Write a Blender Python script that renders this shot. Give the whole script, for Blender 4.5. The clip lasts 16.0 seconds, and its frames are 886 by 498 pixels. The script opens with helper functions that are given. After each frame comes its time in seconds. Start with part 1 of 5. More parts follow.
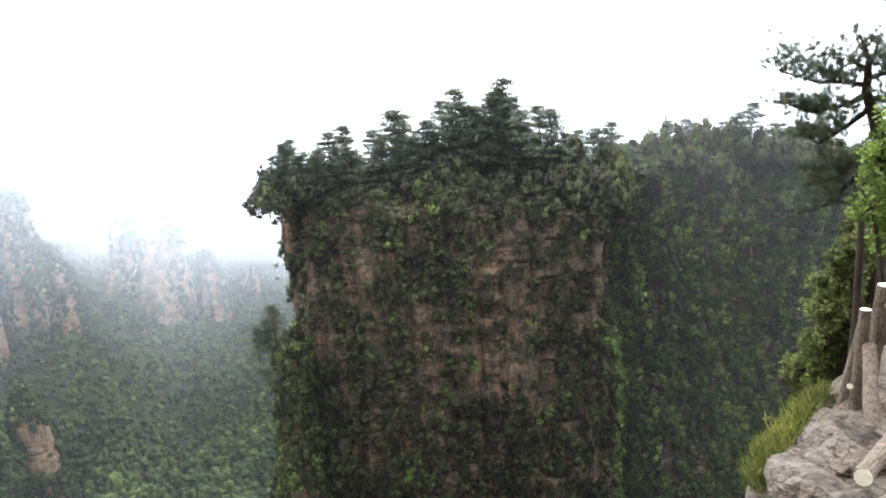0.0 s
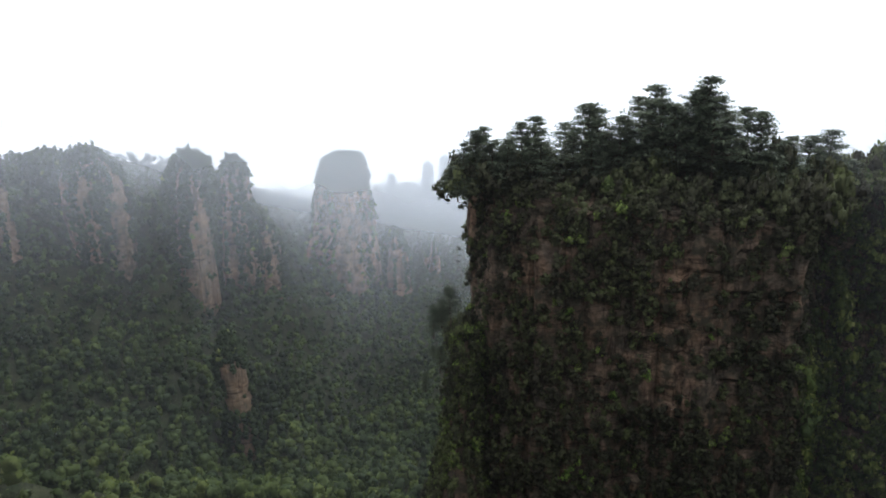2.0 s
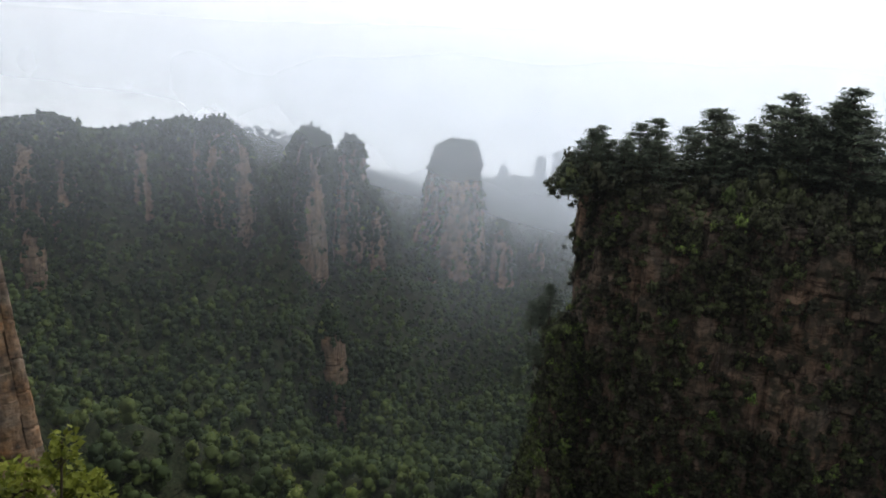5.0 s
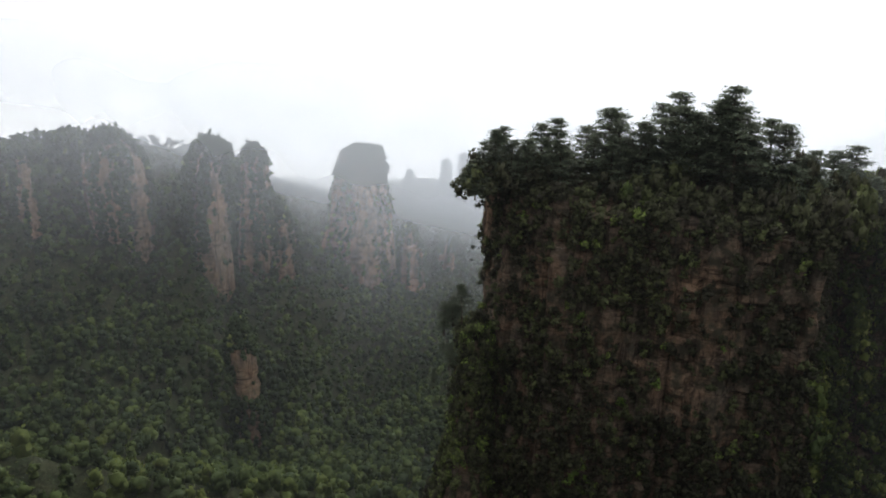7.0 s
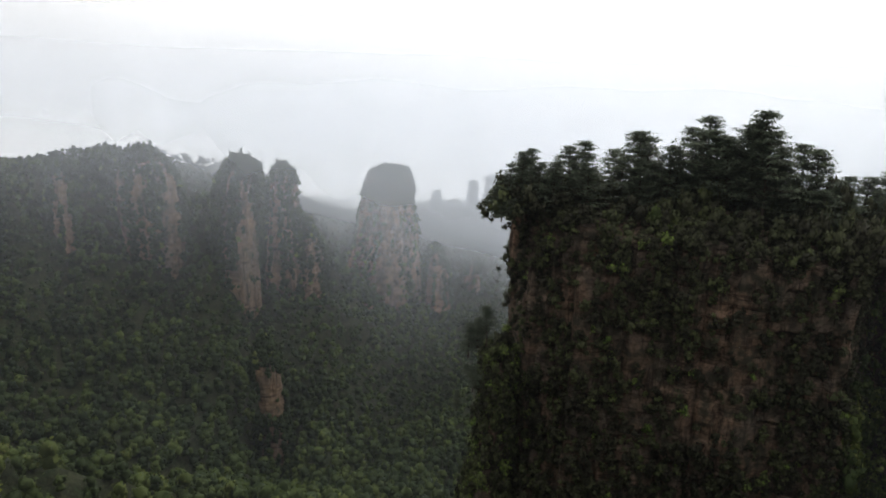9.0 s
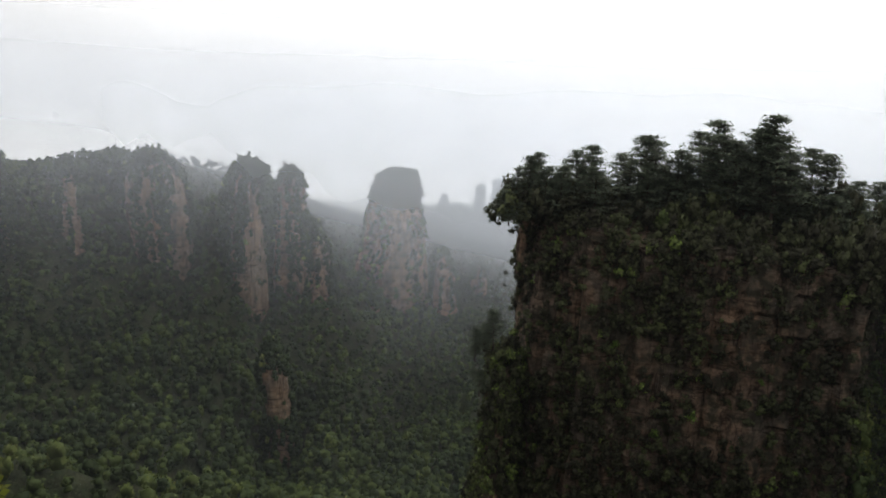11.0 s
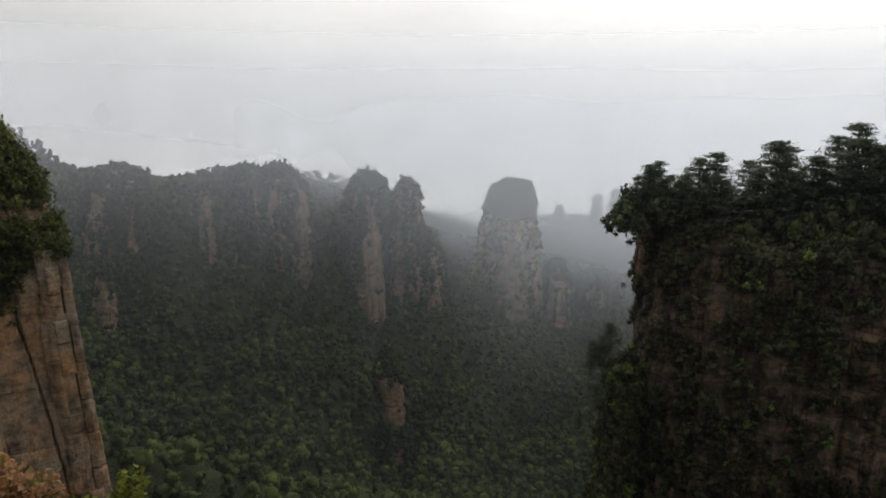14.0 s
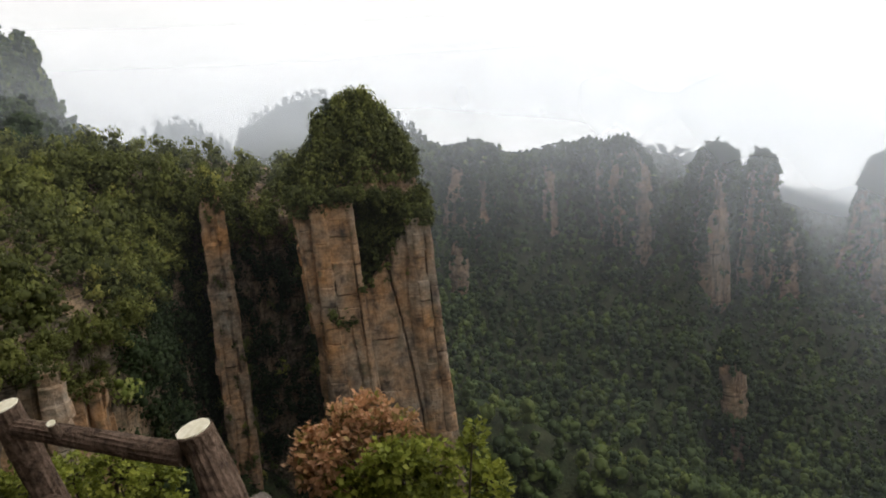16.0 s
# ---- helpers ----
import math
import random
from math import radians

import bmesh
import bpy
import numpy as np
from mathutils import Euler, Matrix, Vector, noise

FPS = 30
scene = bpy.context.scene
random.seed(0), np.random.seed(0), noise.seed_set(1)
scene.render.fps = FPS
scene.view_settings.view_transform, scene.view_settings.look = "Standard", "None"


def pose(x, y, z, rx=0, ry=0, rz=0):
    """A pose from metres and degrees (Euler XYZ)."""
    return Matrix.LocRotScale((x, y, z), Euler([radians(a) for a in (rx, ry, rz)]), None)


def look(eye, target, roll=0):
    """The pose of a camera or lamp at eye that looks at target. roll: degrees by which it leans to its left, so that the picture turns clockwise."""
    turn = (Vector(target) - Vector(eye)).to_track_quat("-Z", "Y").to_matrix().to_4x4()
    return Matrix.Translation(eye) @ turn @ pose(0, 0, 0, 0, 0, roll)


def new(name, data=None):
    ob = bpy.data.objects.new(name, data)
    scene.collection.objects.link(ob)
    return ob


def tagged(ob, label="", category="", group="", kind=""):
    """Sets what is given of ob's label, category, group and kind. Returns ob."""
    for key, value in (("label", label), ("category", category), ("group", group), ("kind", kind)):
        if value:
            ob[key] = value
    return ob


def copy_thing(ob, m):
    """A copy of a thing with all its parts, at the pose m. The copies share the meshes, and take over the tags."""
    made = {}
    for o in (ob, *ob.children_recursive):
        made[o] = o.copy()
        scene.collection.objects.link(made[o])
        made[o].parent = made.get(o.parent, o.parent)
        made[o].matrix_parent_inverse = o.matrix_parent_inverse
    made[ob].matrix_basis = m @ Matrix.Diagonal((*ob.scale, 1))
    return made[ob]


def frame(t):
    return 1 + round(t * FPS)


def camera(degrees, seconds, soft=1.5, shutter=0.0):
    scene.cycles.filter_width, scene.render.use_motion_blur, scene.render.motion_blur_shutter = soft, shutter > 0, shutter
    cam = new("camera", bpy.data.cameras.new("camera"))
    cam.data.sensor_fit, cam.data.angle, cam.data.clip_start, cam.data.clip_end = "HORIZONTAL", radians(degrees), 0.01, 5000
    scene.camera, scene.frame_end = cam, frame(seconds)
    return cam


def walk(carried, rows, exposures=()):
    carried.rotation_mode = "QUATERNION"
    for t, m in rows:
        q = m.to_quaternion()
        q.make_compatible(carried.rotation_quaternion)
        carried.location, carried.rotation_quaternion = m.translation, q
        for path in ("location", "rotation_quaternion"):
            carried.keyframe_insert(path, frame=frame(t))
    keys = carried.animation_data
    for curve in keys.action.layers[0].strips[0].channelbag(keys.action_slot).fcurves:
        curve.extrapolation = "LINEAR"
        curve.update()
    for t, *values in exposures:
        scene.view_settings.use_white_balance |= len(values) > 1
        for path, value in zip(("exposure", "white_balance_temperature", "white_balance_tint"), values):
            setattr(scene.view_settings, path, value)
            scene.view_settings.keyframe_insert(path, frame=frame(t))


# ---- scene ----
# Camera: it stands on a lookout ledge and turns; (seconds, heading to the left, tilt, lean), degrees.
EYE = Vector((0.0, 0.0, 1.7))
WAY = (
    (0, 0.10, -13.97, -3.60),
    (0.5, 3.65, -13.72, -4.05),
    (1, 7.45, -14.24, -3.68),
    (1.5, 11.35, -14.03, -3.23),
    (2, 15.14, -14.08, -1.14),
    (2.5, 18.34, -13.92, -0.45),
    (3, 21.70, -13.79, -0.05),
    (3.2, 23.80, -14.36, 0.40),
    (5.3, 23.39, -14.90, 2.65),
    (5.5, 21.35, -14.88, 3.18),
    (6, 17.84, -15.34, 3.10),
    (6.5, 17.68, -15.37, 1.25),
    (7, 16.37, -14.30, 1.44),
    (7.5, 14.97, -13.58, 1.41),
    (8, 14.80, -13.53, 1.70),
    (8.5, 16.89, -12.81, 1.68),
    (9, 18.57, -12.66, 1.88),
    (11.3, 19.22, -12.24, 1.95),
    (11.5, 19.18, -11.99, 1.85),
    (12, 19.53, -11.78, 1.56),
    (12.5, 21.75, -11.47, 1.14),
    (13, 26.25, -11.14, -0.03),
    (13.5, 28.99, -11.02, -0.27),
    (14, 28.63, -11.68, 0.28),
    (14.5, 30.13, -11.01, 2.18),
    (14.7, 33.10, -11.40, 1.60),
    (15, 41.30, -12.56, -0.06),
    (15.5, 52.00, -12.78, -4.00),
    (15.7, 52.40, -12.75, -3.90),
    (16, 56.30, -13.02, -3.30),
)

def turned(yaw, tilt, lean):
    d = Vector((-math.sin(radians(yaw)) * math.cos(radians(tilt)), math.cos(radians(yaw)) * math.cos(radians(tilt)), math.sin(radians(tilt))))
    return look(EYE, EYE + d, lean)


cam = camera(64.2, 16.0, soft=1.8)
walk(cam, [(t, turned(a, b, c)) for t, a, b, c in WAY],
     exposures=[(0.0, 2.04, 6200, 10), (0.5, 1.58, 6200, 10), (1.0, 1.22, 6200, 10), (1.5, 0.88, 6200, 10), (2.4, 0.34, 6150, 10), (3.2, 0.08, 6200, 10), (5.3, 0.08, 6300, 10), (6.2, 0.2, 6500, 10), (7.0, 0.26, 6570, 10),
                (8.0, 0.24, 6570, 10), (9.0, 0.0, 6580, 10), (11.5, -0.04, 6680, 10), (12.5, -0.16, 6720, 10), (13.0, -0.22, 6740, 10), (13.6, -0.36, 6750, 10), (14.6, -0.38, 6690, 10), (15.0, -0.28, 6710, 10), (15.5, -0.05, 6740, 10), (16.0, 0.28, 6750, 10)])

# ---- world: an overcast sky of thick bright cloud ----
world = bpy.data.worlds.new("overcast")
world.use_nodes = True
scene.world = world
wn, wl = world.node_tree.nodes, world.node_tree.links
wn.clear()
w_out, w_bg = wn.new("ShaderNodeOutputWorld"), wn.new("ShaderNodeBackground")
w_sky = wn.new("ShaderNodeTexSky")
w_sky.sky_type, w_sky.sun_disc = "NISHITA", False
w_sky.sun_elevation, w_sky.sun_rotation, w_sky.dust_density = radians(55), radians(40), 6.0
w_sc = wn.new("ShaderNodeVectorMath")
w_sc.operation = "SCALE"
w_sc.inputs[3].default_value = 0.03
w_tc, w_map, w_no, w_ramp = wn.new("ShaderNodeTexCoord"), wn.new("ShaderNodeMapping"), wn.new("ShaderNodeTexNoise"), wn.new("ShaderNodeValToRGB")
w_map.inputs["Scale"].default_value = (1.0, 1.0, 4.5)
w_no.inputs["Scale"].default_value, w_no.inputs["Detail"].default_value, w_no.inputs["Roughness"].default_value = 1.7, 2, 0.4
w_ramp.color_ramp.elements[0].position, w_ramp.color_ramp.elements[0].color = 0.36, (0.79, 0.798, 0.818, 1)
w_ramp.color_ramp.elements[1].position, w_ramp.color_ramp.elements[1].color = 0.64, (1.0, 1.0, 1.0, 1)
# the cloud is brighter round the hidden sun
w_dot, w_glow = wn.new("ShaderNodeVectorMath"), wn.new("ShaderNodeMapRange")
w_dot.operation = "DOT_PRODUCT"
w_dot.inputs[1].default_value = (0.10, 0.72, 0.69)
w_glow.inputs["From Min"].default_value, w_glow.inputs["From Max"].default_value = 0.35, 0.98
w_glow.inputs["To Min"].default_value, w_glow.inputs["To Max"].default_value = 0.98, 1.75
w_mul = wn.new("ShaderNodeVectorMath")
w_mul.operation = "SCALE"
wl.new(w_tc.outputs["Generated"], w_dot.inputs[0])
wl.new(w_dot.outputs["Value"], w_glow.inputs["Value"])
wl.new(w_ramp.outputs[0], w_mul.inputs[0])
wl.new(w_glow.outputs[0], w_mul.inputs[3])
w_mix = wn.new("ShaderNodeMixRGB")
w_mix.inputs[0].default_value = 0.97
wl.new(w_tc.outputs["Generated"], w_map.inputs["Vector"])
wl.new(w_map.outputs[0], w_no.inputs["Vector"])
wl.new(w_no.outputs[0], w_ramp.inputs[0])
wl.new(w_sky.outputs[0], w_sc.inputs[0])
wl.new(w_sc.outputs[0], w_mix.inputs[1])
wl.new(w_mul.outputs[0], w_mix.inputs[2])
wl.new(w_mix.outputs[0], w_bg.inputs[0])
w_bg.inputs[1].default_value = 1.0
wl.new(w_bg.outputs[0], w_out.inputs[0])

sun = new("sun", bpy.data.lights.new("sun", "SUN"))
sun.data.energy, sun.data.angle, sun.data.color = 0.5, radians(40), (1.0, 0.97, 0.92)
sun.matrix_world = look((20, 150, 150), (0, 0, 0))


# ---- materials ----
def material(name, rough=0.8):
    m = bpy.data.materials.new(name)
    m.use_nodes = True
    b = m.node_tree.nodes["Principled BSDF"]
    b.inputs["Roughness"].default_value = rough
    b.inputs["Specular IOR Level"].default_value = 0.12
    return m, m.node_tree.nodes, m.node_tree.links, b


def ramp_node(nodes, stops):
    r = nodes.new("ShaderNodeValToRGB")
    while len(r.color_ramp.elements) < len(stops):
        r.color_ramp.elements.new(0.5)
    for e, (p, c) in zip(r.color_ramp.elements, stops):
        e.position, e.color = p, (*c, 1)
    return r


def noise_node(nodes, links, scale, detail=4, stretch=(1, 1, 1), rough=0.6):
    tc, mp, n = nodes.new("ShaderNodeTexCoord"), nodes.new("ShaderNodeMapping"), nodes.new("ShaderNodeTexNoise")
    mp.inputs["Scale"].default_value = stretch
    n.inputs["Scale"].default_value, n.inputs["Detail"].default_value, n.inputs["Roughness"].default_value = scale, detail, rough
    links.new(tc.outputs["Object"], mp.inputs["Vector"])
    links.new(mp.outputs[0], n.inputs["Vector"])
    return n.outputs[0]


def mix_node(nodes, links, fac, a, b, kind="MIX"):
    m = nodes.new("ShaderNodeMixRGB")
    m.blend_type = kind
    for sock, v in zip(m.inputs, (fac, a, b)):
        if isinstance(v, (int, float)):
            sock.default_value = v
        elif isinstance(v, tuple):
            sock.default_value = (*v, 1)
        else:
            links.new(v, sock)
    return m.outputs[0]


def bump_node(nodes, links, height, strength, dist, bsdf):
    b = nodes.new("ShaderNodeBump")
    b.inputs["Strength"].default_value, b.inputs["Distance"].default_value = strength, dist
    links.new(height, b.inputs["Height"])
    links.new(b.outputs[0], bsdf.inputs["Normal"])


def leaf_material(name, stops, rough=0.6, patch=0.02, dirt=0.35):
    """Foliage: the hue goes by each plant's own tint, with patches in the stand and fine mottling."""
    m, n, l, b = material(name, rough)
    at_ = n.new("ShaderNodeAttribute")
    at_.attribute_name = "tint"
    r = ramp_node(n, stops)
    l.new(at_.outputs["Fac"], r.inputs[0])
    big = ramp_node(n, [(0.3, (0.64, 0.66, 0.68)), (0.7, (1.28, 1.26, 1.12))])
    l.new(noise_node(n, l, patch, 3), big.inputs[0])
    fine = ramp_node(n, [(0.3, (0.6, 0.62, 0.6)), (0.7, (1.25, 1.25, 1.2))])
    l.new(noise_node(n, l, 1.3, 3), fine.inputs[0])
    c = mix_node(n, l, 1.0, r.outputs[0], big.outputs[0], "MULTIPLY")
    c = mix_node(n, l, dirt * 2, c, fine.outputs[0], "MULTIPLY")
    l.new(c, b.inputs["Base Color"])
    tl, mx = n.new("ShaderNodeBsdfTranslucent"), n.new("ShaderNodeMixShader")
    mx.inputs[0].default_value = 0.42
    l.new(c, tl.inputs[0])
    l.new(b.outputs[0], mx.inputs[1])
    l.new(tl.outputs[0], mx.inputs[2])
    l.new(mx.outputs[0], n["Material Output"].inputs[0])
    return m


def rock_material(name, light, warm, dark, moss, scale=0.25, warmth=0.5, mossy=0.5, pitted=0.6, bedded=0.4, fall=0.22, joints=0.8, relief=0.9):
    """Quartz sandstone: bedded, streaked downwards by water, warm where it broke fresh, dark with lichen."""
    m, n, l, b = material(name, 0.9)
    base = ramp_node(n, [(0.5 - warmth * 0.35, light), (0.85 - warmth * 0.35, warm)])
    l.new(noise_node(n, l, scale * 0.6, 5), base.inputs[0])
    streak = ramp_node(n, [(0.50, (0, 0, 0)), (0.72, (1, 1, 1))])
    l.new(noise_node(n, l, scale * 1.8, 6, (1, 1, fall)), streak.inputs[0])
    c = mix_node(n, l, streak.outputs[0], base.outputs[0], dark)
    beds = ramp_node(n, [(0.35, (0.62, 0.6, 0.58)), (0.6, (1.12, 1.1, 1.08))])
    l.new(noise_node(n, l, scale * 2.2, 4, (0.25, 0.25, 1.2)), beds.inputs[0])
    c = mix_node(n, l, bedded, c, beds.outputs[0], "MULTIPLY")
    pits = ramp_node(n, [(0.40, (0.30, 0.29, 0.28)), (0.56, (1.08, 1.08, 1.08))])
    l.new(noise_node(n, l, scale * 5.0, 9, (0.85, 0.85, 1.15), 0.72), pits.inputs[0])
    c = mix_node(n, l, pitted, c, pits.outputs[0], "MULTIPLY")
    for run, thin in (((1, 1, 0.10), 0.022), ((0.09, 0.09, 0.8), 0.016)):
        cracks = ramp_node(n, [(0.0, (0.22, 0.20, 0.19)), (thin, (1, 1, 1))])
        ab, su = n.new("ShaderNodeMath"), n.new("ShaderNodeMath")
        su.operation, ab.operation = "SUBTRACT", "ABSOLUTE"
        su.inputs[1].default_value = 0.5
        l.new(noise_node(n, l, scale * 1.6, 3, run), su.inputs[0])
        l.new(su.outputs[0], ab.inputs[0])
        l.new(ab.outputs[0], cracks.inputs[0])
        c = mix_node(n, l, joints, c, cracks.outputs[0], "MULTIPLY")
    lich = ramp_node(n, [(0.60 - mossy * 0.15, (0, 0, 0)), (0.75 - mossy * 0.15, (1, 1, 1))])
    l.new(noise_node(n, l, scale * 1.5, 6), lich.inputs[0])
    c = mix_node(n, l, lich.outputs[0], c, moss)
    l.new(c, b.inputs["Base Color"])
    bump_node(n, l, noise_node(n, l, scale * 7, 8, (1, 1, 1)), relief, 0.1 / scale, b)
    return m


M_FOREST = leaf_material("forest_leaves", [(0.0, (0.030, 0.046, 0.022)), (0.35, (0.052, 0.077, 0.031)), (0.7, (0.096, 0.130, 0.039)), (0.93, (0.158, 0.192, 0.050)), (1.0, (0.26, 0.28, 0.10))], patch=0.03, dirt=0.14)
M_SHRUB = leaf_material("cliff_shrub_leaves", [(0.0, (0.046, 0.044, 0.032)), (0.3, (0.068, 0.070, 0.043)), (0.6, (0.094, 0.106, 0.055)), (0.9, (0.14, 0.168, 0.066)), (1.0, (0.24, 0.34, 0.08))], dirt=0.25)
# needle colours lifted and greyed to take in the haze before the pines
M_PINE = leaf_material("pine_needles", [(0.0, (0.078, 0.094, 0.074)), (0.6, (0.130, 0.158, 0.112)), (1.0, (0.185, 0.215, 0.14))], 0.55)
M_WARMLEAF = leaf_material("sunny_slope_leaves", [(0.0, (0.074, 0.084, 0.030)), (0.4, (0.126, 0.140, 0.042)), (0.75, (0.185, 0.195, 0.054)), (1.0, (0.29, 0.28, 0.08))], dirt=0.25)
M_ROCK_GREY = rock_material("grey_sandstone", (0.122, 0.100, 0.080), (0.195, 0.124, 0.082), (0.029, 0.025, 0.022), (0.040, 0.037, 0.025), 0.3, 0.42, 0.8, 0.6, 0.5, 0.4)
M_ROCK_WARM = rock_material("orange_sandstone", (0.28, 0.25, 0.205), (0.42, 0.225, 0.10), (0.075, 0.063, 0.054), (0.11, 0.095, 0.06), 0.24, 0.55, 0.3, 0.5, 0.3, 0.75, 0.3, 0.8)
M_ROCK_FAR = rock_material("pale_sandstone", (0.185, 0.155, 0.122), (0.32, 0.205, 0.118), (0.09, 0.078, 0.065), (0.06, 0.062, 0.036), 0.12, 0.5, 0.3, 0.5)
M_ROCK_BROWN = rock_material("brown_sandstone", (0.17, 0.145, 0.115), (0.25, 0.17, 0.10), (0.06, 0.052, 0.045), (0.05, 0.052, 0.03), 0.35, 0.5, 0.5)
M_SOIL = rock_material("forest_soil", (0.034, 0.042, 0.020), (0.042, 0.044, 0.022), (0.026, 0.034, 0.016), (0.030, 0.044, 0.018), 0.2, 0.4, 0.6)


def bark_material(name, a, b_, scale=6.0, stretch=(1, 1, 0.25), depth=0.03):
    m, n, l, b = material(name, 0.9)
    r = ramp_node(n, [(0.35, a), (0.65, b_)])
    l.new(noise_node(n, l, scale, 6, stretch, 0.7), r.inputs[0])
    l.new(r.outputs[0], b.inputs["Base Color"])
    bump_node(n, l, noise_node(n, l, scale * 1.7, 6, stretch, 0.7), 1.0, depth, b)
    return m


M_BARK = bark_material("pine_bark", (0.035, 0.028, 0.022), (0.085, 0.065, 0.05))


# ---- numeric helpers ----
rng = np.random.default_rng(7)


def hash01(*ids):
    h = np.zeros(np.broadcast(*ids).shape) if len(ids) > 1 else np.zeros(np.shape(ids[0]))
    for k, i in enumerate(ids):
        h = h + np.asarray(i, float) * (12.9898, 78.233, 37.719, 93.989)[k]
    return np.mod(np.sin(h) * 43758.5453, 1.0)


def vnoise(x, y, seed=0):
    xi, yi = np.floor(x), np.floor(y)
    u, v = x - xi, y - yi
    u, v = u * u * (3 - 2 * u), v * v * (3 - 2 * v)
    a, b = hash01(xi, yi, seed), hash01(xi + 1, yi, seed)
    c, d = hash01(xi, yi + 1, seed), hash01(xi + 1, yi + 1, seed)
    return (a * (1 - u) + b * u) * (1 - v) + (c * (1 - u) + d * u) * v


def fbm(x, y, seed=0, octaves=4):
    s, a = 0.0, 0.5
    for k in range(octaves):
        s = s + a * (vnoise(x * 2 ** k, y * 2 ** k, seed + 17 * k) - 0.5)
        a *= 0.55
    return s


def at(az, el, r):
    """A place by its bearing to the left, its height angle (degrees) and its level distance from the lookout."""
    return Vector((-math.sin(radians(az)) * r, math.cos(radians(az)) * r, EYE.z + math.tan(radians(el)) * r))


def polar(p):
    p = np.asarray(p, float)
    r = np.hypot(p[..., 0], p[..., 1])
    return np.degrees(np.arctan2(-p[..., 0], p[..., 1])), np.degrees(np.arctan2(p[..., 2] - EYE.z, r)), r


def mesh_from(name, verts, faces, mat, tint=None, smooth=False, normals=None):
    """verts (n,3), faces (m,k) all with k corners."""
    verts, faces = np.asarray(verts, np.float32), np.asarray(faces, np.int32)
    me = bpy.data.meshes.new(name)
    m, k = faces.shape
    me.vertices.add(len(verts))
    me.vertices.foreach_set("co", verts.ravel())
    me.loops.add(m * k)
    me.loops.foreach_set("vertex_index", faces.ravel())
    me.polygons.add(m)
    me.polygons.foreach_set("loop_start", np.arange(0, m * k, k, dtype=np.int32))
    me.polygons.foreach_set("loop_total", np.full(m, k, np.int32))
    me.polygons.foreach_set("use_smooth", np.full(m, smooth, bool))
    me.materials.append(mat)
    if tint is not None:
        a = me.attributes.new("tint", "FLOAT", "POINT")
        a.data.foreach_set("value", np.asarray(tint, np.float32))
    if normals is not None:
        me.polygons.foreach_set("use_smooth", np.full(m, True, bool))
        a = me.attributes.new("custom_normal", "FLOAT_VECTOR", "POINT")
        a.data.foreach_set("vector", np.asarray(normals, np.float32).ravel())
    me.update(calc_edges=True)
    return me


def part(name, bm, mat, parent, label=""):
    """Links a bmesh as one mesh object under a thing or a part."""
    me = bpy.data.meshes.new(name)
    bm.to_mesh(me)
    bm.free()
    me.materials.append(mat)
    return part_mesh(name, me, parent, label)


def part_mesh(name, me, parent, label=""):
    ob = new(name, me)
    ob.parent = parent
    return tagged(ob, label) if label else ob


def thing(name, label, category, where=(0, 0, 0), group="", kind=""):
    ob = new(name)
    ob.location = where
    return tagged(ob, label, category, group, kind)


# ---- plants as point sets ----
def ico():
    bm = bmesh.new()
    bmesh.ops.create_icosphere(bm, subdivisions=1, radius=1.0)
    v = np.array([x.co[:] for x in bm.verts])
    f = np.array([[x.index for x in p.verts] for p in bm.faces])
    bm.free()
    return v, f


ICO_V, ICO_F = ico()
ICO_F = ICO_F[ICO_V[ICO_F].mean(1)[:, 2] > -0.5]


def leaf_cards(pos, nrm, size, r, slim=0.75):
    """Small folded leaf sprays at pos, facing nrm: two triangles each."""
    n = len(pos)
    t = r.normal(size=(n, 3))
    t -= nrm * np.sum(t * nrm, 1, keepdims=True)
    t /= np.linalg.norm(t, axis=1, keepdims=True) + 1e-9
    b = np.cross(nrm, t)
    s = (size * r.uniform(0.6, 1.35, n))[:, None]
    j = lambda k: r.uniform(0.7, 1.3, (n, 1)) * k
    fold = nrm * s * r.uniform(-0.35, 0.15, (n, 1))
    v = np.stack([pos - t * s * j(1), pos + b * s * j(slim) + fold, pos + t * s * j(1), pos - b * s * j(slim) + fold], 1)
    base = np.arange(n)[:, None] * 4
    f = np.concatenate([base + np.array([[0, 2, 1]]), base + np.array([[0, 3, 2]])])
    return v.reshape(-1, 3), f


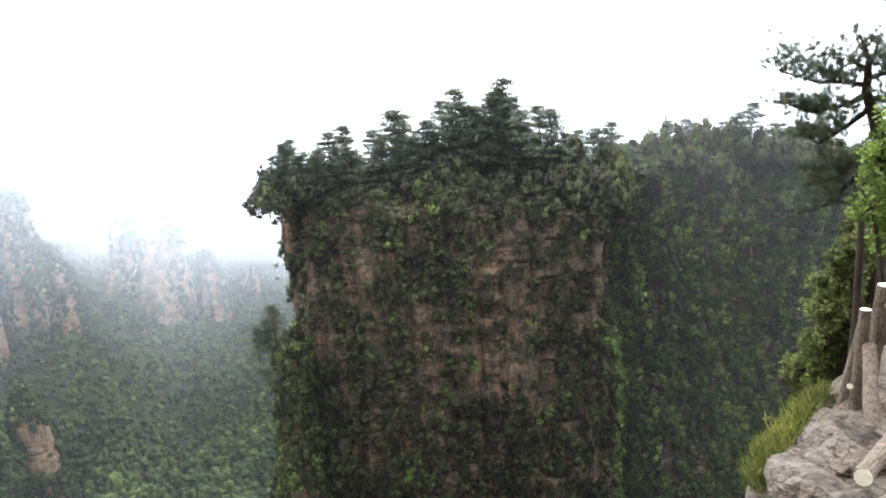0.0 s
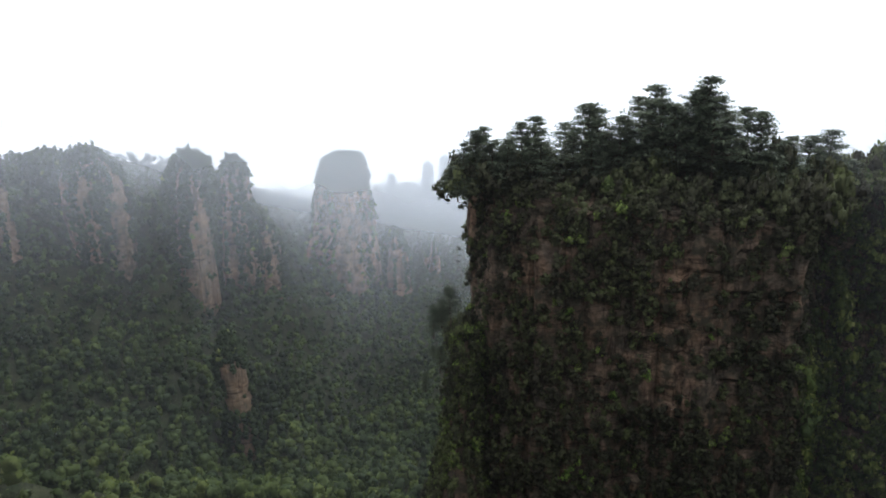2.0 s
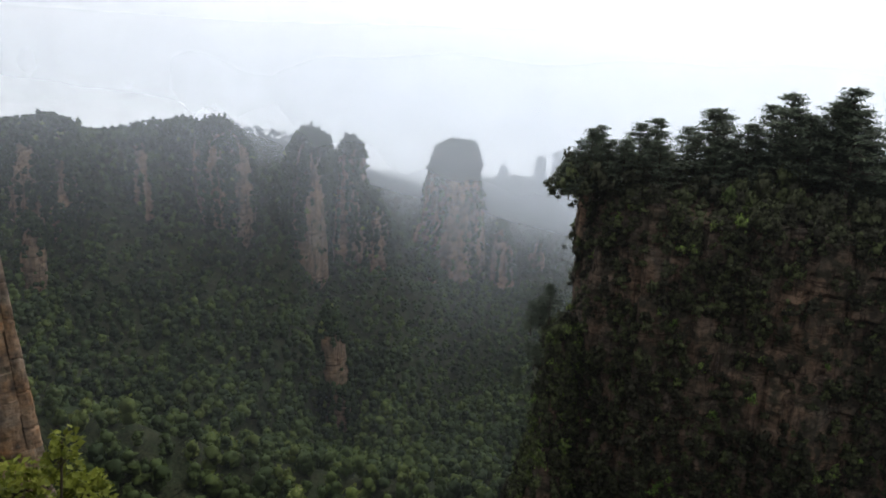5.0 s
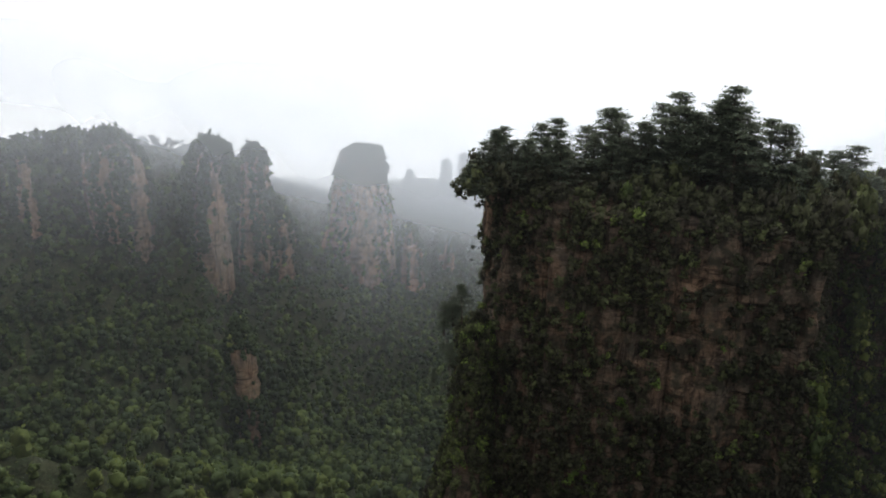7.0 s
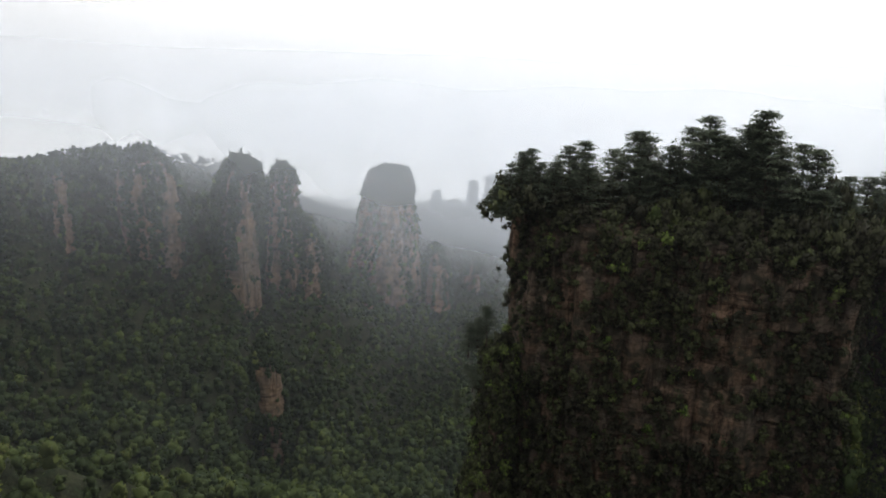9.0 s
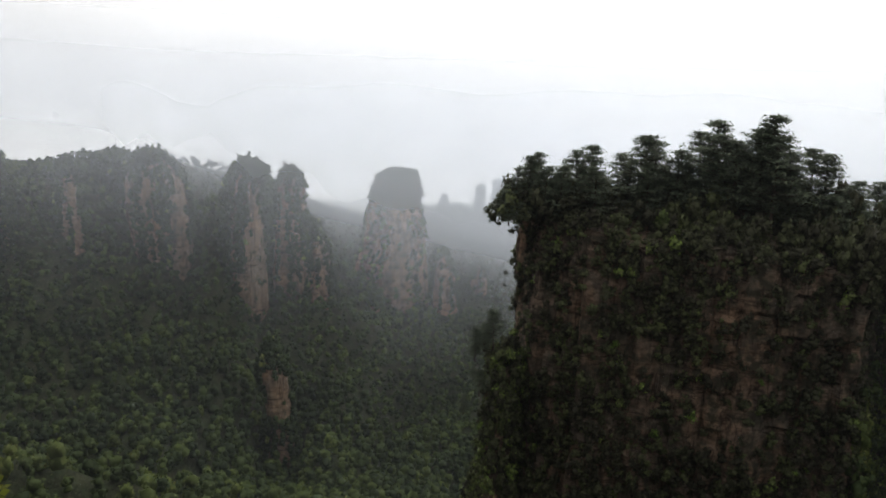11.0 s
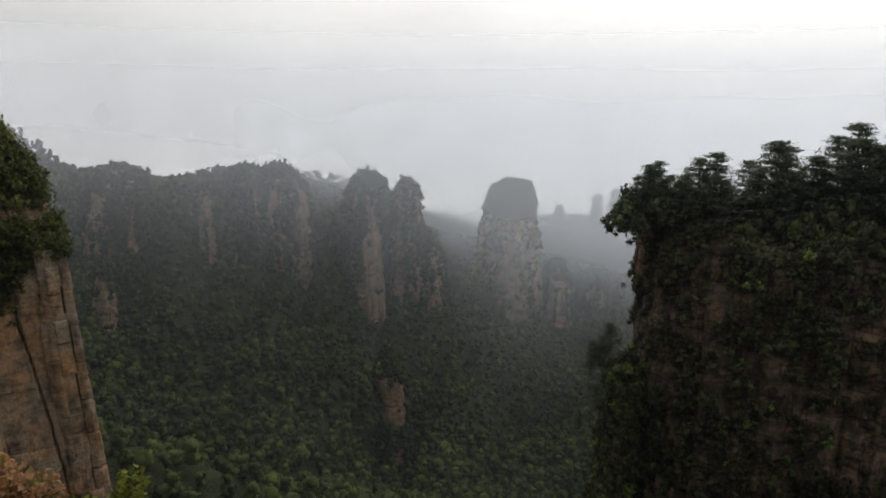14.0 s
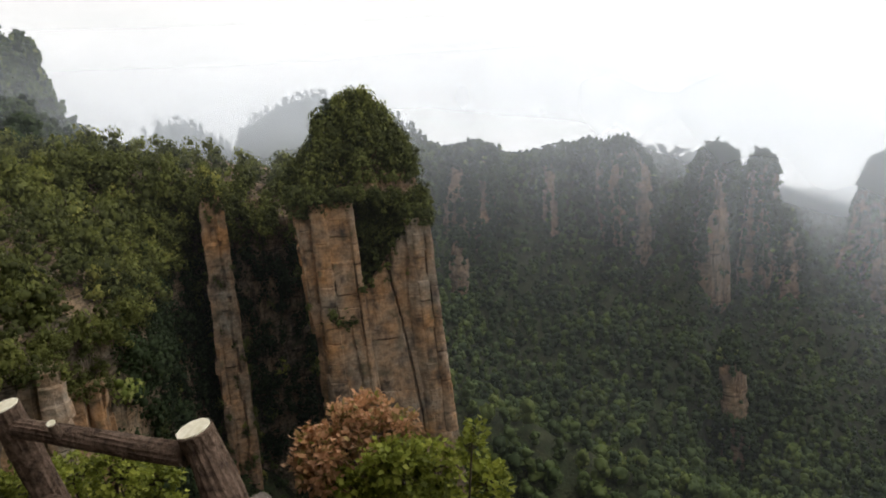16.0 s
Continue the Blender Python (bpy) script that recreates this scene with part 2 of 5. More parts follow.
def crown(seed, lobes=5, cards=90, card=0.2, tall=1.0, spread=0.6, core=0.72, full=1.0, rag=0.26):
    """A leafy crown of unit radius: lobes of foliage, each with a dense heart and loose sprays on it."""
    r = np.random.default_rng(seed)
    V, F, T, o = [], [], [], 0
    cs = []
    for k in range(lobes):
        a, h = r.uniform(0, 6.283), r.uniform(0, 1)
        d = spread * math.sqrt(r.uniform(0.1, 1)) * (1 - 0.75 * h)
        rad = r.uniform(0.42, 0.62) * full * (1 - 0.25 * h)
        cs.append((np.array([d * math.cos(a), d * math.sin(a), (0.35 + 0.95 * h) * tall]), rad))
    N = []
    for c, rad in cs:
        v = ICO_V * rad * core * r.uniform(0.82, 1.12, (len(ICO_V), 1)) * np.array([1, 1, 0.85]) + c
        V.append(v); F.append(ICO_F + o); o += len(v)
        cn_ = ICO_V + r.normal(size=ICO_V.shape) * 0.4
        N.append(cn_ / np.linalg.norm(cn_, axis=1, keepdims=True))
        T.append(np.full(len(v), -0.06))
    w = np.array([x[1] ** 2 for x in cs])
    pick = r.choice(lobes, cards, p=w / w.sum())
    d = r.normal(size=(cards, 3)) + np.array([0, 0, 0.35])
    d /= np.linalg.norm(d, axis=1, keepdims=True)
    c, rad = np.array([x[0] for x in cs])[pick], np.array([x[1] for x in cs])[pick][:, None]
    p = c + d * rad * r.uniform(0.78, 1.1, (cards, 1)) * np.array([1, 1, 0.85])
    nn = d + r.normal(size=(cards, 3)) * 0.6
    nn /= np.linalg.norm(nn, axis=1, keepdims=True)
    v, f = leaf_cards(p, nn, card, r)
    V.append(v); F.append(f + o)
    whole = p - np.array([0, 0, 0.6 * tall])
    whole /= np.linalg.norm(whole, axis=1, keepdims=True) + 1e-9
    sn = d * 0.6 + whole * 0.4 + r.normal(size=(cards, 3)) * rag + np.array([0, 0, 0.15])
    N.append(np.repeat(sn / np.linalg.norm(sn, axis=1, keepdims=True), 4, 0))
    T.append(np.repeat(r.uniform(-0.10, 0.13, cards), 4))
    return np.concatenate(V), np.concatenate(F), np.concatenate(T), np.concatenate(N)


def plant(protos, pos, size, tint, r, tall=None):
    """Joins copies of the prototypes at pos, each of its own size, turn and tint, into one vertex list."""
    V, F, T, N, o = [], [], [], [], 0
    pos, which = np.asarray(pos), r.integers(0, len(protos), len(pos))
    tall = np.ones(len(pos)) if tall is None else tall
    for k, (pv, pf, pt, pn) in enumerate(protos):
        ix = np.where(which == k)[0]
        if not len(ix):
            continue
        a = r.uniform(0, 6.283, len(ix))
        ca, sa = np.cos(a)[:, None], np.sin(a)[:, None]
        x = (pv[None, :, 0] * ca - pv[None, :, 1] * sa) * size[ix, None]
        y = (pv[None, :, 0] * sa + pv[None, :, 1] * ca) * size[ix, None]
        z = pv[None, :, 2] * (size * tall)[ix, None] * np.ones_like(x)
        v = np.stack([x, y, z], -1) + pos[ix, None, :]
        nx, ny = pn[None, :, 0] * ca - pn[None, :, 1] * sa, pn[None, :, 0] * sa + pn[None, :, 1] * ca
        N.append(np.stack([nx, ny, pn[None, :, 2] + 0 * nx], -1).reshape(-1, 3))
        n = len(pv)
        f = pf[None] + (np.arange(len(ix)) * n)[:, None, None] + o
        V.append(v.reshape(-1, 3)); F.append(f.reshape(-1, 3))
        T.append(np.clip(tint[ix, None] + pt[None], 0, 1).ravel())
        o += n * len(ix)
    return np.concatenate(V), np.concatenate(F), np.concatenate(T), np.concatenate(N)


FAR_CROWNS = [crown(k, 4, 44, 0.13, (0.85, 1.0, 1.15)[k % 3], 0.42, 0.84, full=1.22, rag=0.16) for k in range(10)]
MID_CROWNS = [crown(50 + k, 3, 28, 0.18, 1.1, 0.5, 0.8, full=1.15) for k in range(8)]
PILLAR_CROWNS = [crown(70 + k, 2, 15, 0.21, 1.15, 0.5, 0.85, full=1.2) for k in range(8)]
TINY_CROWNS = [crown(40 + k, 3, 14, 0.24, 1.2, 0.5, 0.9) for k in range(4)]
SHRUBS = [crown(60 + k, 4, 56, 0.128, 0.95, 0.7, 0.62) for k in range(10)]
LEAFY = [crown(80 + k, 5, 110, 0.094, 0.95, 0.72, 0.46, rag=0.32) for k in range(6)]


def stand(name, label, pos, size, tint, protos, mat, category="forest", tall=None):
    v, f, t, n = plant(protos, pos, size, tint, rng, tall)
    return tagged(new(name, mesh_from(name, v, f, mat, t, True, n)), label, category, "", "stuff")


# ---- the ground: one sheet, a deep valley that climbs to ridges ----
G_NEAR = np.array([0, 3.0, 8, 14, 40, 120, 200, 290, 350, 420, 520, 700, 1000, 2000, 4500])
G_R = np.array([0, 3.0, 8, 14, 40, 95, 150, 185, 215, 250, 290, 330, 370, 400, 450, 520, 600, 700, 1000, 2000, 4500])
G_AZ, G_Z = [], []


def ground_row(az, *heights):
    """Heights of the ground along one bearing, out to 1000 m; further off it falls away under the mist."""
    G_AZ.append(az)
    G_Z.append(np.interp(G_R, G_NEAR, [-0.2, *heights, -300.0, -800.0]))


def valley_row(az, *angles):
    """The valley along one bearing: from the foot of the lookout down, then the height angles from 150 m out to 1000 m."""
    G_AZ.append(az)
    G_Z.append(np.array([-0.2, -2.4, -9.0, -45.0, -72.0, -100.0, *[EYE.z + math.tan(radians(e)) * r for e, r in zip(angles, G_R[6:19])], -300.0, -800.0]))


ground_row(-180, -0.4, -1, -2, -6, -10, -10, -10, -10, -10, -10, -20, -40)
ground_row(-60, -1.2, -2.6, -5, -30, -60, -70, -80, -80, -80, -80, -80, -60)
ground_row(-37, -2.0, -2.9, -4.4, -40, -95, -110, -110, -110, -110, -100, -80, -40)
ground_row(-29, -2.2, -3.4, -5.4, -60, -110, -120, -120, -120, -110, -100, -80, -40)
ground_row(-23, -2.4, -4.0, -20, -80, -130, -140, -140, -140, -120, -100, -70, -30)
valley_row(10, -35, -34, -33, -31, -28, -25, -22.5, -21, -19, -16, -11, -12, -12)
valley_row(18, -34.8, -33.5, -32.5, -30.5, -27.5, -24.5, -21.8, -20.2, -18.2, -14, -9, -10, -11)
valley_row(22, -33.8, -33, -32, -30, -27, -23.5, -20.6, -19, -16.5, -14, -9.5, -11, -11)
valley_row(26, -32.8, -32.4, -31.4, -29.2, -26, -22, -18.5, -16.2, -14.6, -14, -10, -11, -11)
valley_row(28.2, -32.5, -32.2, -31.2, -28.8, -25, -20.6, -16.6, -14.2, -13.6, -13.5, -9.4, -10, -11)
valley_row(30, -32.2, -32, -31, -28.4, -24.4, -19.6, -14.8, -13.0, -13.2, -13, -9, -10, -11)
valley_row(32, -31.9, -31.8, -31.2, -30.0, -25.6, -19.4, -14.4, -12, -12.4, -12.5, -7.8, -9.5, -11)
valley_row(34, -31.6, -31.6, -31.2, -30.0, -25.4, -19.8, -14.6, -12, -11.8, -12, -6.6, -9, -11)
valley_row(36, -31.1, -31.4, -30, -26.6, -21.8, -16.8, -12.4, -10.6, -10.6, -11, -6.3, -9, -11)
valley_row(37.8, -30.6, -31.2, -29.4, -25.4, -20.4, -15.2, -10.8, -9.3, -9.6, -10, -6, -9, -11)
valley_row(40, -30, -31.2, -29.4, -25.6, -21, -16.6, -12.8, -9.4, -8.6, -9, -5.6, -8.5, -11)
valley_row(42, -29.4, -31, -29, -25, -19.8, -14.8, -10.4, -8, -7.2, -8, -5.3, -8, -11)
valley_row(46, -27.8, -30.4, -28.4, -24, -18.8, -13.8, -9.2, -7.0, -6.4, -7, -5.2, -8, -11)
valley_row(50, -26.4, -29.6, -27.6, -23.2, -18, -13, -8.6, -6.5, -6, -6.5, -6, -8, -11)
valley_row(54, -24.6, -28.8, -26.8, -22.6, -18.6, -14.4, -8.4, -5.8, -5.4, -6, -7, -7, -10)
valley_row(57, -23.6, -28, -26, -21.6, -16.6, -11.6, -7.6, -5.6, -5.2, -5.8, -4.6, -5, -9)
valley_row(58.8, -24, -28, -26, -21, -16, -11, -7.2, -5.7, -5.4, -5.8, -3.3, -4.4, -5)
valley_row(60.2, -25, -28, -26, -21, -16, -11, -8, -6.5, -6, -5.8, -4.4, -3.4, -5)
valley_row(62, -26, -27, -24, -20, -16, -11, -9, -8, -7.5, -7.5, -6, -2.0, -5)
ground_row(64, -2.2, -7.0, -32, -75, -100, -95, -70, -50, -40, -40, -50, 10)
ground_row(72, -1.6, -6.0, -26, -62, -70, -50, -40, -40, -40, -40, -50, -10)
ground_row(78, -1.2, -5.0, -22, -55, -60, -40, -30, -30, -30, -30, -40, -34)
ground_row(86, -1.0, -4.0, -20, -50, -40, -20, 0, 0, 0, 0, -20, -60)
ground_row(96, -0.8, -2.0, -10, -40, -30, 0, 10, 10, 0, 0, -20, -60)
ground_row(120, -0.4, -1, -2, -6, -8, -8, -8, -10, -10, -10, -20, -60)
ground_row(180, -0.4, -1, -2, -6, -10, -10, -10, -10, -10, -10, -20, -40)
# soft domes of hills far behind the orange pillar
for az in np.arange(57.6, 84.0, 0.8):
    k = int(np.searchsorted(G_AZ, az))
    u = (az - G_AZ[k - 1]) / (G_AZ[k] - G_AZ[k - 1])
    row = (1 - u) * G_Z[k - 1] + u * G_Z[k]
    el = max(-0.1 - 2.4 * ((az - 65.2) / 6.2) ** 2, -1.5 - 1.6 * ((az - 76.4) / 3.0) ** 2, -2.9 - 1.3 * ((az - 58.7) / 1.3) ** 2, -3.4 if az > 66 else -5.0)
    row[15:19] = [EYE.z + math.tan(radians(el - q)) * r for q, r in ((3.0, 520), (0.0, 590), (3.0, 700), (5.0, 1000))]
    G_AZ.insert(k, float(az))
    G_Z.insert(k, row)
G_AZ, G_Z = np.array(G_AZ), np.array(G_Z, float)


def ground_z(x, y):
    x, y = np.asarray(x, float), np.asarray(y, float)
    r, az = np.hypot(x, y), np.degrees(np.arctan2(-x, y))
    i = np.clip(np.searchsorted(G_AZ, az) - 1, 0, len(G_AZ) - 2)
    j = np.clip(np.searchsorted(G_R, r) - 1, 0, len(G_R) - 2)
    u = (az - G_AZ[i]) / (G_AZ[i + 1] - G_AZ[i])
    u = u * u * (3 - 2 * u)
    v = np.clip((r - G_R[j]) / (G_R[j + 1] - G_R[j]), 0, 1)
    z = (G_Z[i, j] * (1 - u) + G_Z[i + 1, j] * u) * (1 - v) + (G_Z[i, j + 1] * (1 - u) + G_Z[i + 1, j + 1] * u) * v
    amp = np.clip((r - 6) / 200, 0, 1) * (1 - 0.8 * np.clip((r - 420) / 150, 0, 1))
    # spurs and gullies that run down the slope, slanting to the valley's mouth
    across = np.radians(az) * 300 + 0.30 * (r - 300)
    spur = np.abs(vnoise(across / 30, r / 150, 41) - 0.5) + 0.5 * np.abs(vnoise(across / 13, r / 80, 43) - 0.5)
    cut = np.clip((r - 185) / 40, 0, 1) * np.clip((430 - r) / 60, 0, 1) * (az > 12) * (az < 62)
    return z + amp * (16 * fbm(x / 60, y / 60, 3, 4)) - cut * (42 * spur - 10) + np.clip(r / 6, 0.05, 1) * 0.25 * fbm(x / 1.2, y / 1.2, 9, 3)


ga = np.radians(np.concatenate([np.arange(-180, -50, 4.0), np.arange(-50, 105, 0.75), np.arange(105, 180, 4.0)]))
gr = np.concatenate([[0.01], np.geomspace(0.5, 100, 60), np.arange(105, 560, 5.0), np.geomspace(565, 4500, 60)])
A_, R_ = np.meshgrid(ga, gr, indexing="ij")
gx, gy = -np.sin(A_) * R_, np.cos(A_) * R_
gv = np.stack([gx, gy, ground_z(gx, gy)], -1).reshape(-1, 3)
na, nr = len(ga), len(gr)
ii, jj = np.meshgrid(np.arange(na), np.arange(nr - 1), indexing="ij")
gf = np.stack([ii * nr + jj, ii * nr + jj + 1, ((ii + 1) % na) * nr + jj + 1, ((ii + 1) % na) * nr + jj], -1).reshape(-1, 4)[:, ::-1]
tagged(new("ground", mesh_from("ground", gv, gf, M_SOIL, None, True)), "dark soil of the steep forested valley", "ground", "", "structure")


# ---- rock masses ----
def smooth_ring(pts, step):
    p = np.array(pts, float)
    out = []
    n = len(p)
    for i in range(n):
        p0, p1, p2, p3 = p[i - 1], p[i], p[(i + 1) % n], p[(i + 2) % n]
        k = max(2, int(np.linalg.norm(p2 - p1) / step))
        t = (np.arange(k) / k)[:, None]
        cat = 0.5 * (2 * p1 + (p2 - p0) * t + (2 * p0 - 5 * p1 + 4 * p2 - p3) * t * t + (3 * p1 - p0 - 3 * p2 + p3) * t ** 3)
        out.append(0.6 * (p1 + (p2 - p1) * t) + 0.4 * cat)
    return np.concatenate(out)


def rect_at(az, r, width, depth, turn=0.0):
    """A squarish ring with its broad side to the lookout."""
    c, t = at(az, 0, r), radians(az + turn)
    q = [(-1, -1), (-0.4, -1.06), (0.35, -0.97), (1, -1), (1.05, 0), (1, 1), (0, 1.05), (-1, 1), (-1.05, 0)]
    return [(c.x + x * width / 2 * math.cos(t) - y * depth / 2 * math.sin(t), c.y + x * width / 2 * math.sin(t) + y * depth / 2 * math.cos(t)) for x, y in q]


class Mass:
    """A sandstone mass: a wall lofted round a ring, broken into joint columns and beds, and a domed top."""

    def __init__(self, ring, z0, top, step, row, seed, flare=0.0, col=4.0, bed=3.0, rough=1.0, mound=None, lean=(0, 0), groove=0.5, crack=0.45, ledge=0.5, swell=None, slide=None):
        ring = smooth_ring(ring, step)
        if np.sum(ring[:, 0] * np.roll(ring[:, 1], -1) - np.roll(ring[:, 0], -1) * ring[:, 1]) < 0:
            ring = ring[::-1]
        d = np.roll(ring, -1, 0) - np.roll(ring, 1, 0)
        nrm = np.stack([d[:, 1], -d[:, 0]], 1) / (np.linalg.norm(d, axis=1, keepdims=True) + 1e-9)
        s = np.concatenate([[0], np.cumsum(np.linalg.norm(np.diff(ring, axis=0), axis=1))])
        self.zt = np.array([top(*p) if callable(top) else top for p in ring]) + 3.0 * rough * fbm(s / 9, s * 0, seed + 5, 2)
        nv = max(6, int((np.max(self.zt) - z0) / row))
        v = np.linspace(0, 1, nv)
        Z = z0 + (self.zt[:, None] - z0) * v[None]
        S = s[:, None] + 0 * Z
        wob = S + 1.6 * col * fbm(S / (2.3 * col), Z / 60, seed + 1, 2) + 0.5 * fbm(Z / 5, S / 9, seed + 12, 3)
        cid = np.floor(wob / col)
        cpos = wob / col - cid
        bh = bed * (0.55 + 1.5 * hash01(cid, seed + 14) ** 2)
        bz = (Z + 2.2 * bed * fbm(Z / (2.5 * bed), cid * 0.37, seed + 13, 2)) / bh + 3 * hash01(cid, seed) + 0.25 * fbm(S / 5, Z / 9, seed + 2, 2)
        bid = np.floor(bz)
        bpos = bz - bid
        off = 1.9 * (hash01(cid, seed + 3) - 0.5) + 1.3 * (hash01(cid, bid, seed + 4) - 0.5) * (hash01(cid, seed + 15) > 0.35)
        off -= groove * 1.6 * np.exp(-(np.minimum(cpos, 1 - cpos) * col / crack) ** 2) * (hash01(cid, seed + 8) > 0.25)
        off -= groove * ledge * np.exp(-(np.minimum(bpos, 1 - bpos) * bed / (crack * 0.67)) ** 2) * np.clip(2.2 * hash01(bid, cid * 0.31, seed + 9) - 1.1, 0, 1)
        off += 5.0 * fbm(S / 22, Z / 34, seed + 6, 3) + 1.0 * fbm(S / 2.5, Z / 2.5, seed + 7, 3)
        out = off * rough + flare * (1 - v[None]) ** 1.6
        if swell is not None:
            out = out + swell(Z)
        k = (1 - v[None, :, None])
        XY = ring[:, None, :] + nrm[:, None, :] * out[..., None] + np.array(lean)[None, None] * k
        if slide is not None:
            XY = XY + slide(Z)
        W = np.concatenate([XY, Z[..., None]], -1)
        self.wall, self.nrm, self.v = W, np.repeat(nrm[:, None], nv, 1), np.repeat(v[None], len(ring), 0)
        nu = len(ring)
        i, j = np.meshgrid(np.arange(nu), np.arange(nv - 1), indexing="ij")
        F = np.stack([i * nv + j, ((i + 1) % nu) * nv + j, ((i + 1) % nu) * nv + j + 1, i * nv + j + 1], -1).reshape(-1, 4)
        V = [W.reshape(-1, 3)]
        c = ring.mean(0)
        rim, prev = W[:, -1], np.arange(nu) * nv + nv - 1
        faces, o = [F], nu * nv
        self.top_pts = []
        K = 9
        for q in range(1, K + 1):
            t = q / K
            p = rim[:, :2] * (1 - t) + c * t
            z = rim[:, 2] * (1 - t) + self.zt.mean() * t
            z = z + (mound(p[:, 0], p[:, 1], t) if mound else 3 * math.sin(t * 1.57)) + 0.8 * fbm(p[:, 0] / 5, p[:, 1] / 5, seed, 2)
            V.append(np.concatenate([p, z[:, None]], 1))
            self.top_pts.append(V[-1])
            cur = o + np.arange(nu)
            faces.append(np.stack([prev, np.roll(prev, -1), np.roll(cur, -1), cur], -1))
            prev, o = cur, o + nu
        self.V, self.F = np.concatenate(V), np.concatenate(faces)
        self.ring, self.centre = ring, c

    def build(self, name, label, mat, category="rock pillar", group=""):
        t = thing(name, label, category, (float(self.centre[0]), float(self.centre[1]), float(self.V[:, 2].min())), group)
        o = np.array(t.location)
        part_mesh("rock_body", mesh_from("rock_body", self.V - o, self.F, mat), t)
        return t

    def wall_spots(self, n, r, density):
        """Places on the wall where plants hold; density(az, el, v) is the chance at each."""
        W, N, vv = self.wall.reshape(-1, 3), self.nrm.reshape(-1, 2), self.v.ravel()
        _, el, d = polar(W)
        k = np.where((N[:, 0] * W[:, 0] + N[:, 1] * W[:, 1] < 0.5 * d) & (el > -36) & (np.abs(polar(W)[0] - 32) < 66) & (W[:, 2] > ground_z(W[:, 0], W[:, 1]) - 1.0))[0]
        k = r.choice(k, n)
        p, m, v = W[k], N[k], vv[k]
        az, el, d = polar(p)
        ok = r.uniform(0, 1, n) < density(az, el, v, p)
        return p[ok], m[ok]

    def top_spots(self, n, r):
        t = np.concatenate(self.top_pts[:-1])
        w = np.repeat(np.linspace(1, 0.12, len(self.top_pts) - 1), len(self.ring))
        az, _, d = polar(t)
        w = w * (az > -38) * (az < 97) * (d < np.median(d) + 12)
        k = r.choice(len(t), n, p=w / w.sum())
        p = t[k] + np.concatenate([r.uniform(-1.2, 1.2, (n, 2)), np.zeros((n, 1))], 1)
        return p


def box_mask(az, el, boxes, p, soft=0.6):
    """How far places lie in bare stretches of rock, set to fit the camera's view: (az0, az1, el_low, el_high) with
    ragged edges.
    """
    j1, j2 = 1.6 * fbm(p[:, 0] / 5, p[:, 2] / 5, 31, 3) * soft, 3.0 * fbm(p[:, 1] / 6, p[:, 2] / 6, 32, 3) * soft
    m = np.zeros(len(az))
    for a0, a1, e0, e1 in boxes:
        m = np.maximum(m, ((az + j1 > min(a0, a1)) & (az + j1 < max(a0, a1)) & (el + j2 > e0) & (el + j2 < e1)).astype(float))
    return m


def ring_at(az, r, width, depth, n=9, seed=0, yaw=0.0):
    """An uneven ring round the place (az, r), width across the line of sight and depth along it."""
    c = at(az, 0, r)
    out = []
    for k in range(n):
        a = 6.283 * k / n
        w = 1 + 0.22 * (float(hash01(np.array(k * 1.7), np.array(seed * 3.1))) - 0.5) * 2
        x, y = math.cos(a) * width / 2 * w, math.sin(a) * depth / 2 * w
        t = radians(az + yaw)
        out.append((c.x + x * math.cos(t) - y * math.sin(t), c.y + x * math.sin(t) + y * math.cos(t)))
    return out


def z_at(el, r):
    return EYE.z + math.tan(radians(el)) * r


def clothe(mass, name, label, n_wall, n_top, size, bare=(), keep=0.9, bare_keep=0.06, mat=None, protos=None, tint=(0.05, 0.8), tall=1.15, patchy=0.0, top_size=None, soft=0.6):
    """Shrubs and trees that cover a mass, but for its bare stretches."""
    r = np.random.default_rng(len(name) + n_wall)

    def dens(az, el, v, p):
        m = box_mask(az, el, bare, p, soft)
        d = keep * (1 - m) + bare_keep * m
        return d * np.clip(1 - patchy + 2.6 * patchy * (fbm(p[:, 0] / 7 + p[:, 1] / 11, p[:, 2] / 12, 77, 3) + 0.22), 0, 1)
    p, m = mass.wall_spots(n_wall, r, dens)
    s = size * r.uniform(0.55, 1.3, len(p))
    p = p + np.concatenate([m * (0.25 * s)[:, None], (-0.5 * s)[:, None]], 1)
    q = mass.top_spots(n_top, r)
    sq = (top_size or size) * r.uniform(0.7, 1.4, len(q))
    q = q - np.array([0, 0, 0.3]) * sq[:, None]
    pos, sz = np.concatenate([p, q]), np.concatenate([s, sq])
    t = r.uniform(*tint, len(pos)) ** 1.3
    lone = r.uniform(0, 1, len(pos)) > 0.98
    t[lone] = r.uniform(0.88, 1.0, lone.sum())
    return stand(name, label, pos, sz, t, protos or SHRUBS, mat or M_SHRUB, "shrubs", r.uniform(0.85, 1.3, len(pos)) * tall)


# the great table cliff across the ravine
def table_top(x, y):
    return -19.5 - 2.0 * np.clip((x + 5) / 40, 0, 1) + 1.5 * np.clip((-x - 5) / 20, 0, 1) - 2 * np.clip((x - 40) / 40, 0, 1)


def table_mound(x, y, t):
    hump = 7.0 * np.exp(-((x - 8) / 15) ** 2 - ((y - 130) / 16) ** 2) + 2.5 * np.exp(-((x + 16) / 9) ** 2 - ((y - 124) / 10) ** 2)
    return hump * min(1.0, 2.2 * t) + 2.5 * np.clip((x - 34) / 15, 0, 1) * min(1, 2.5 * t)


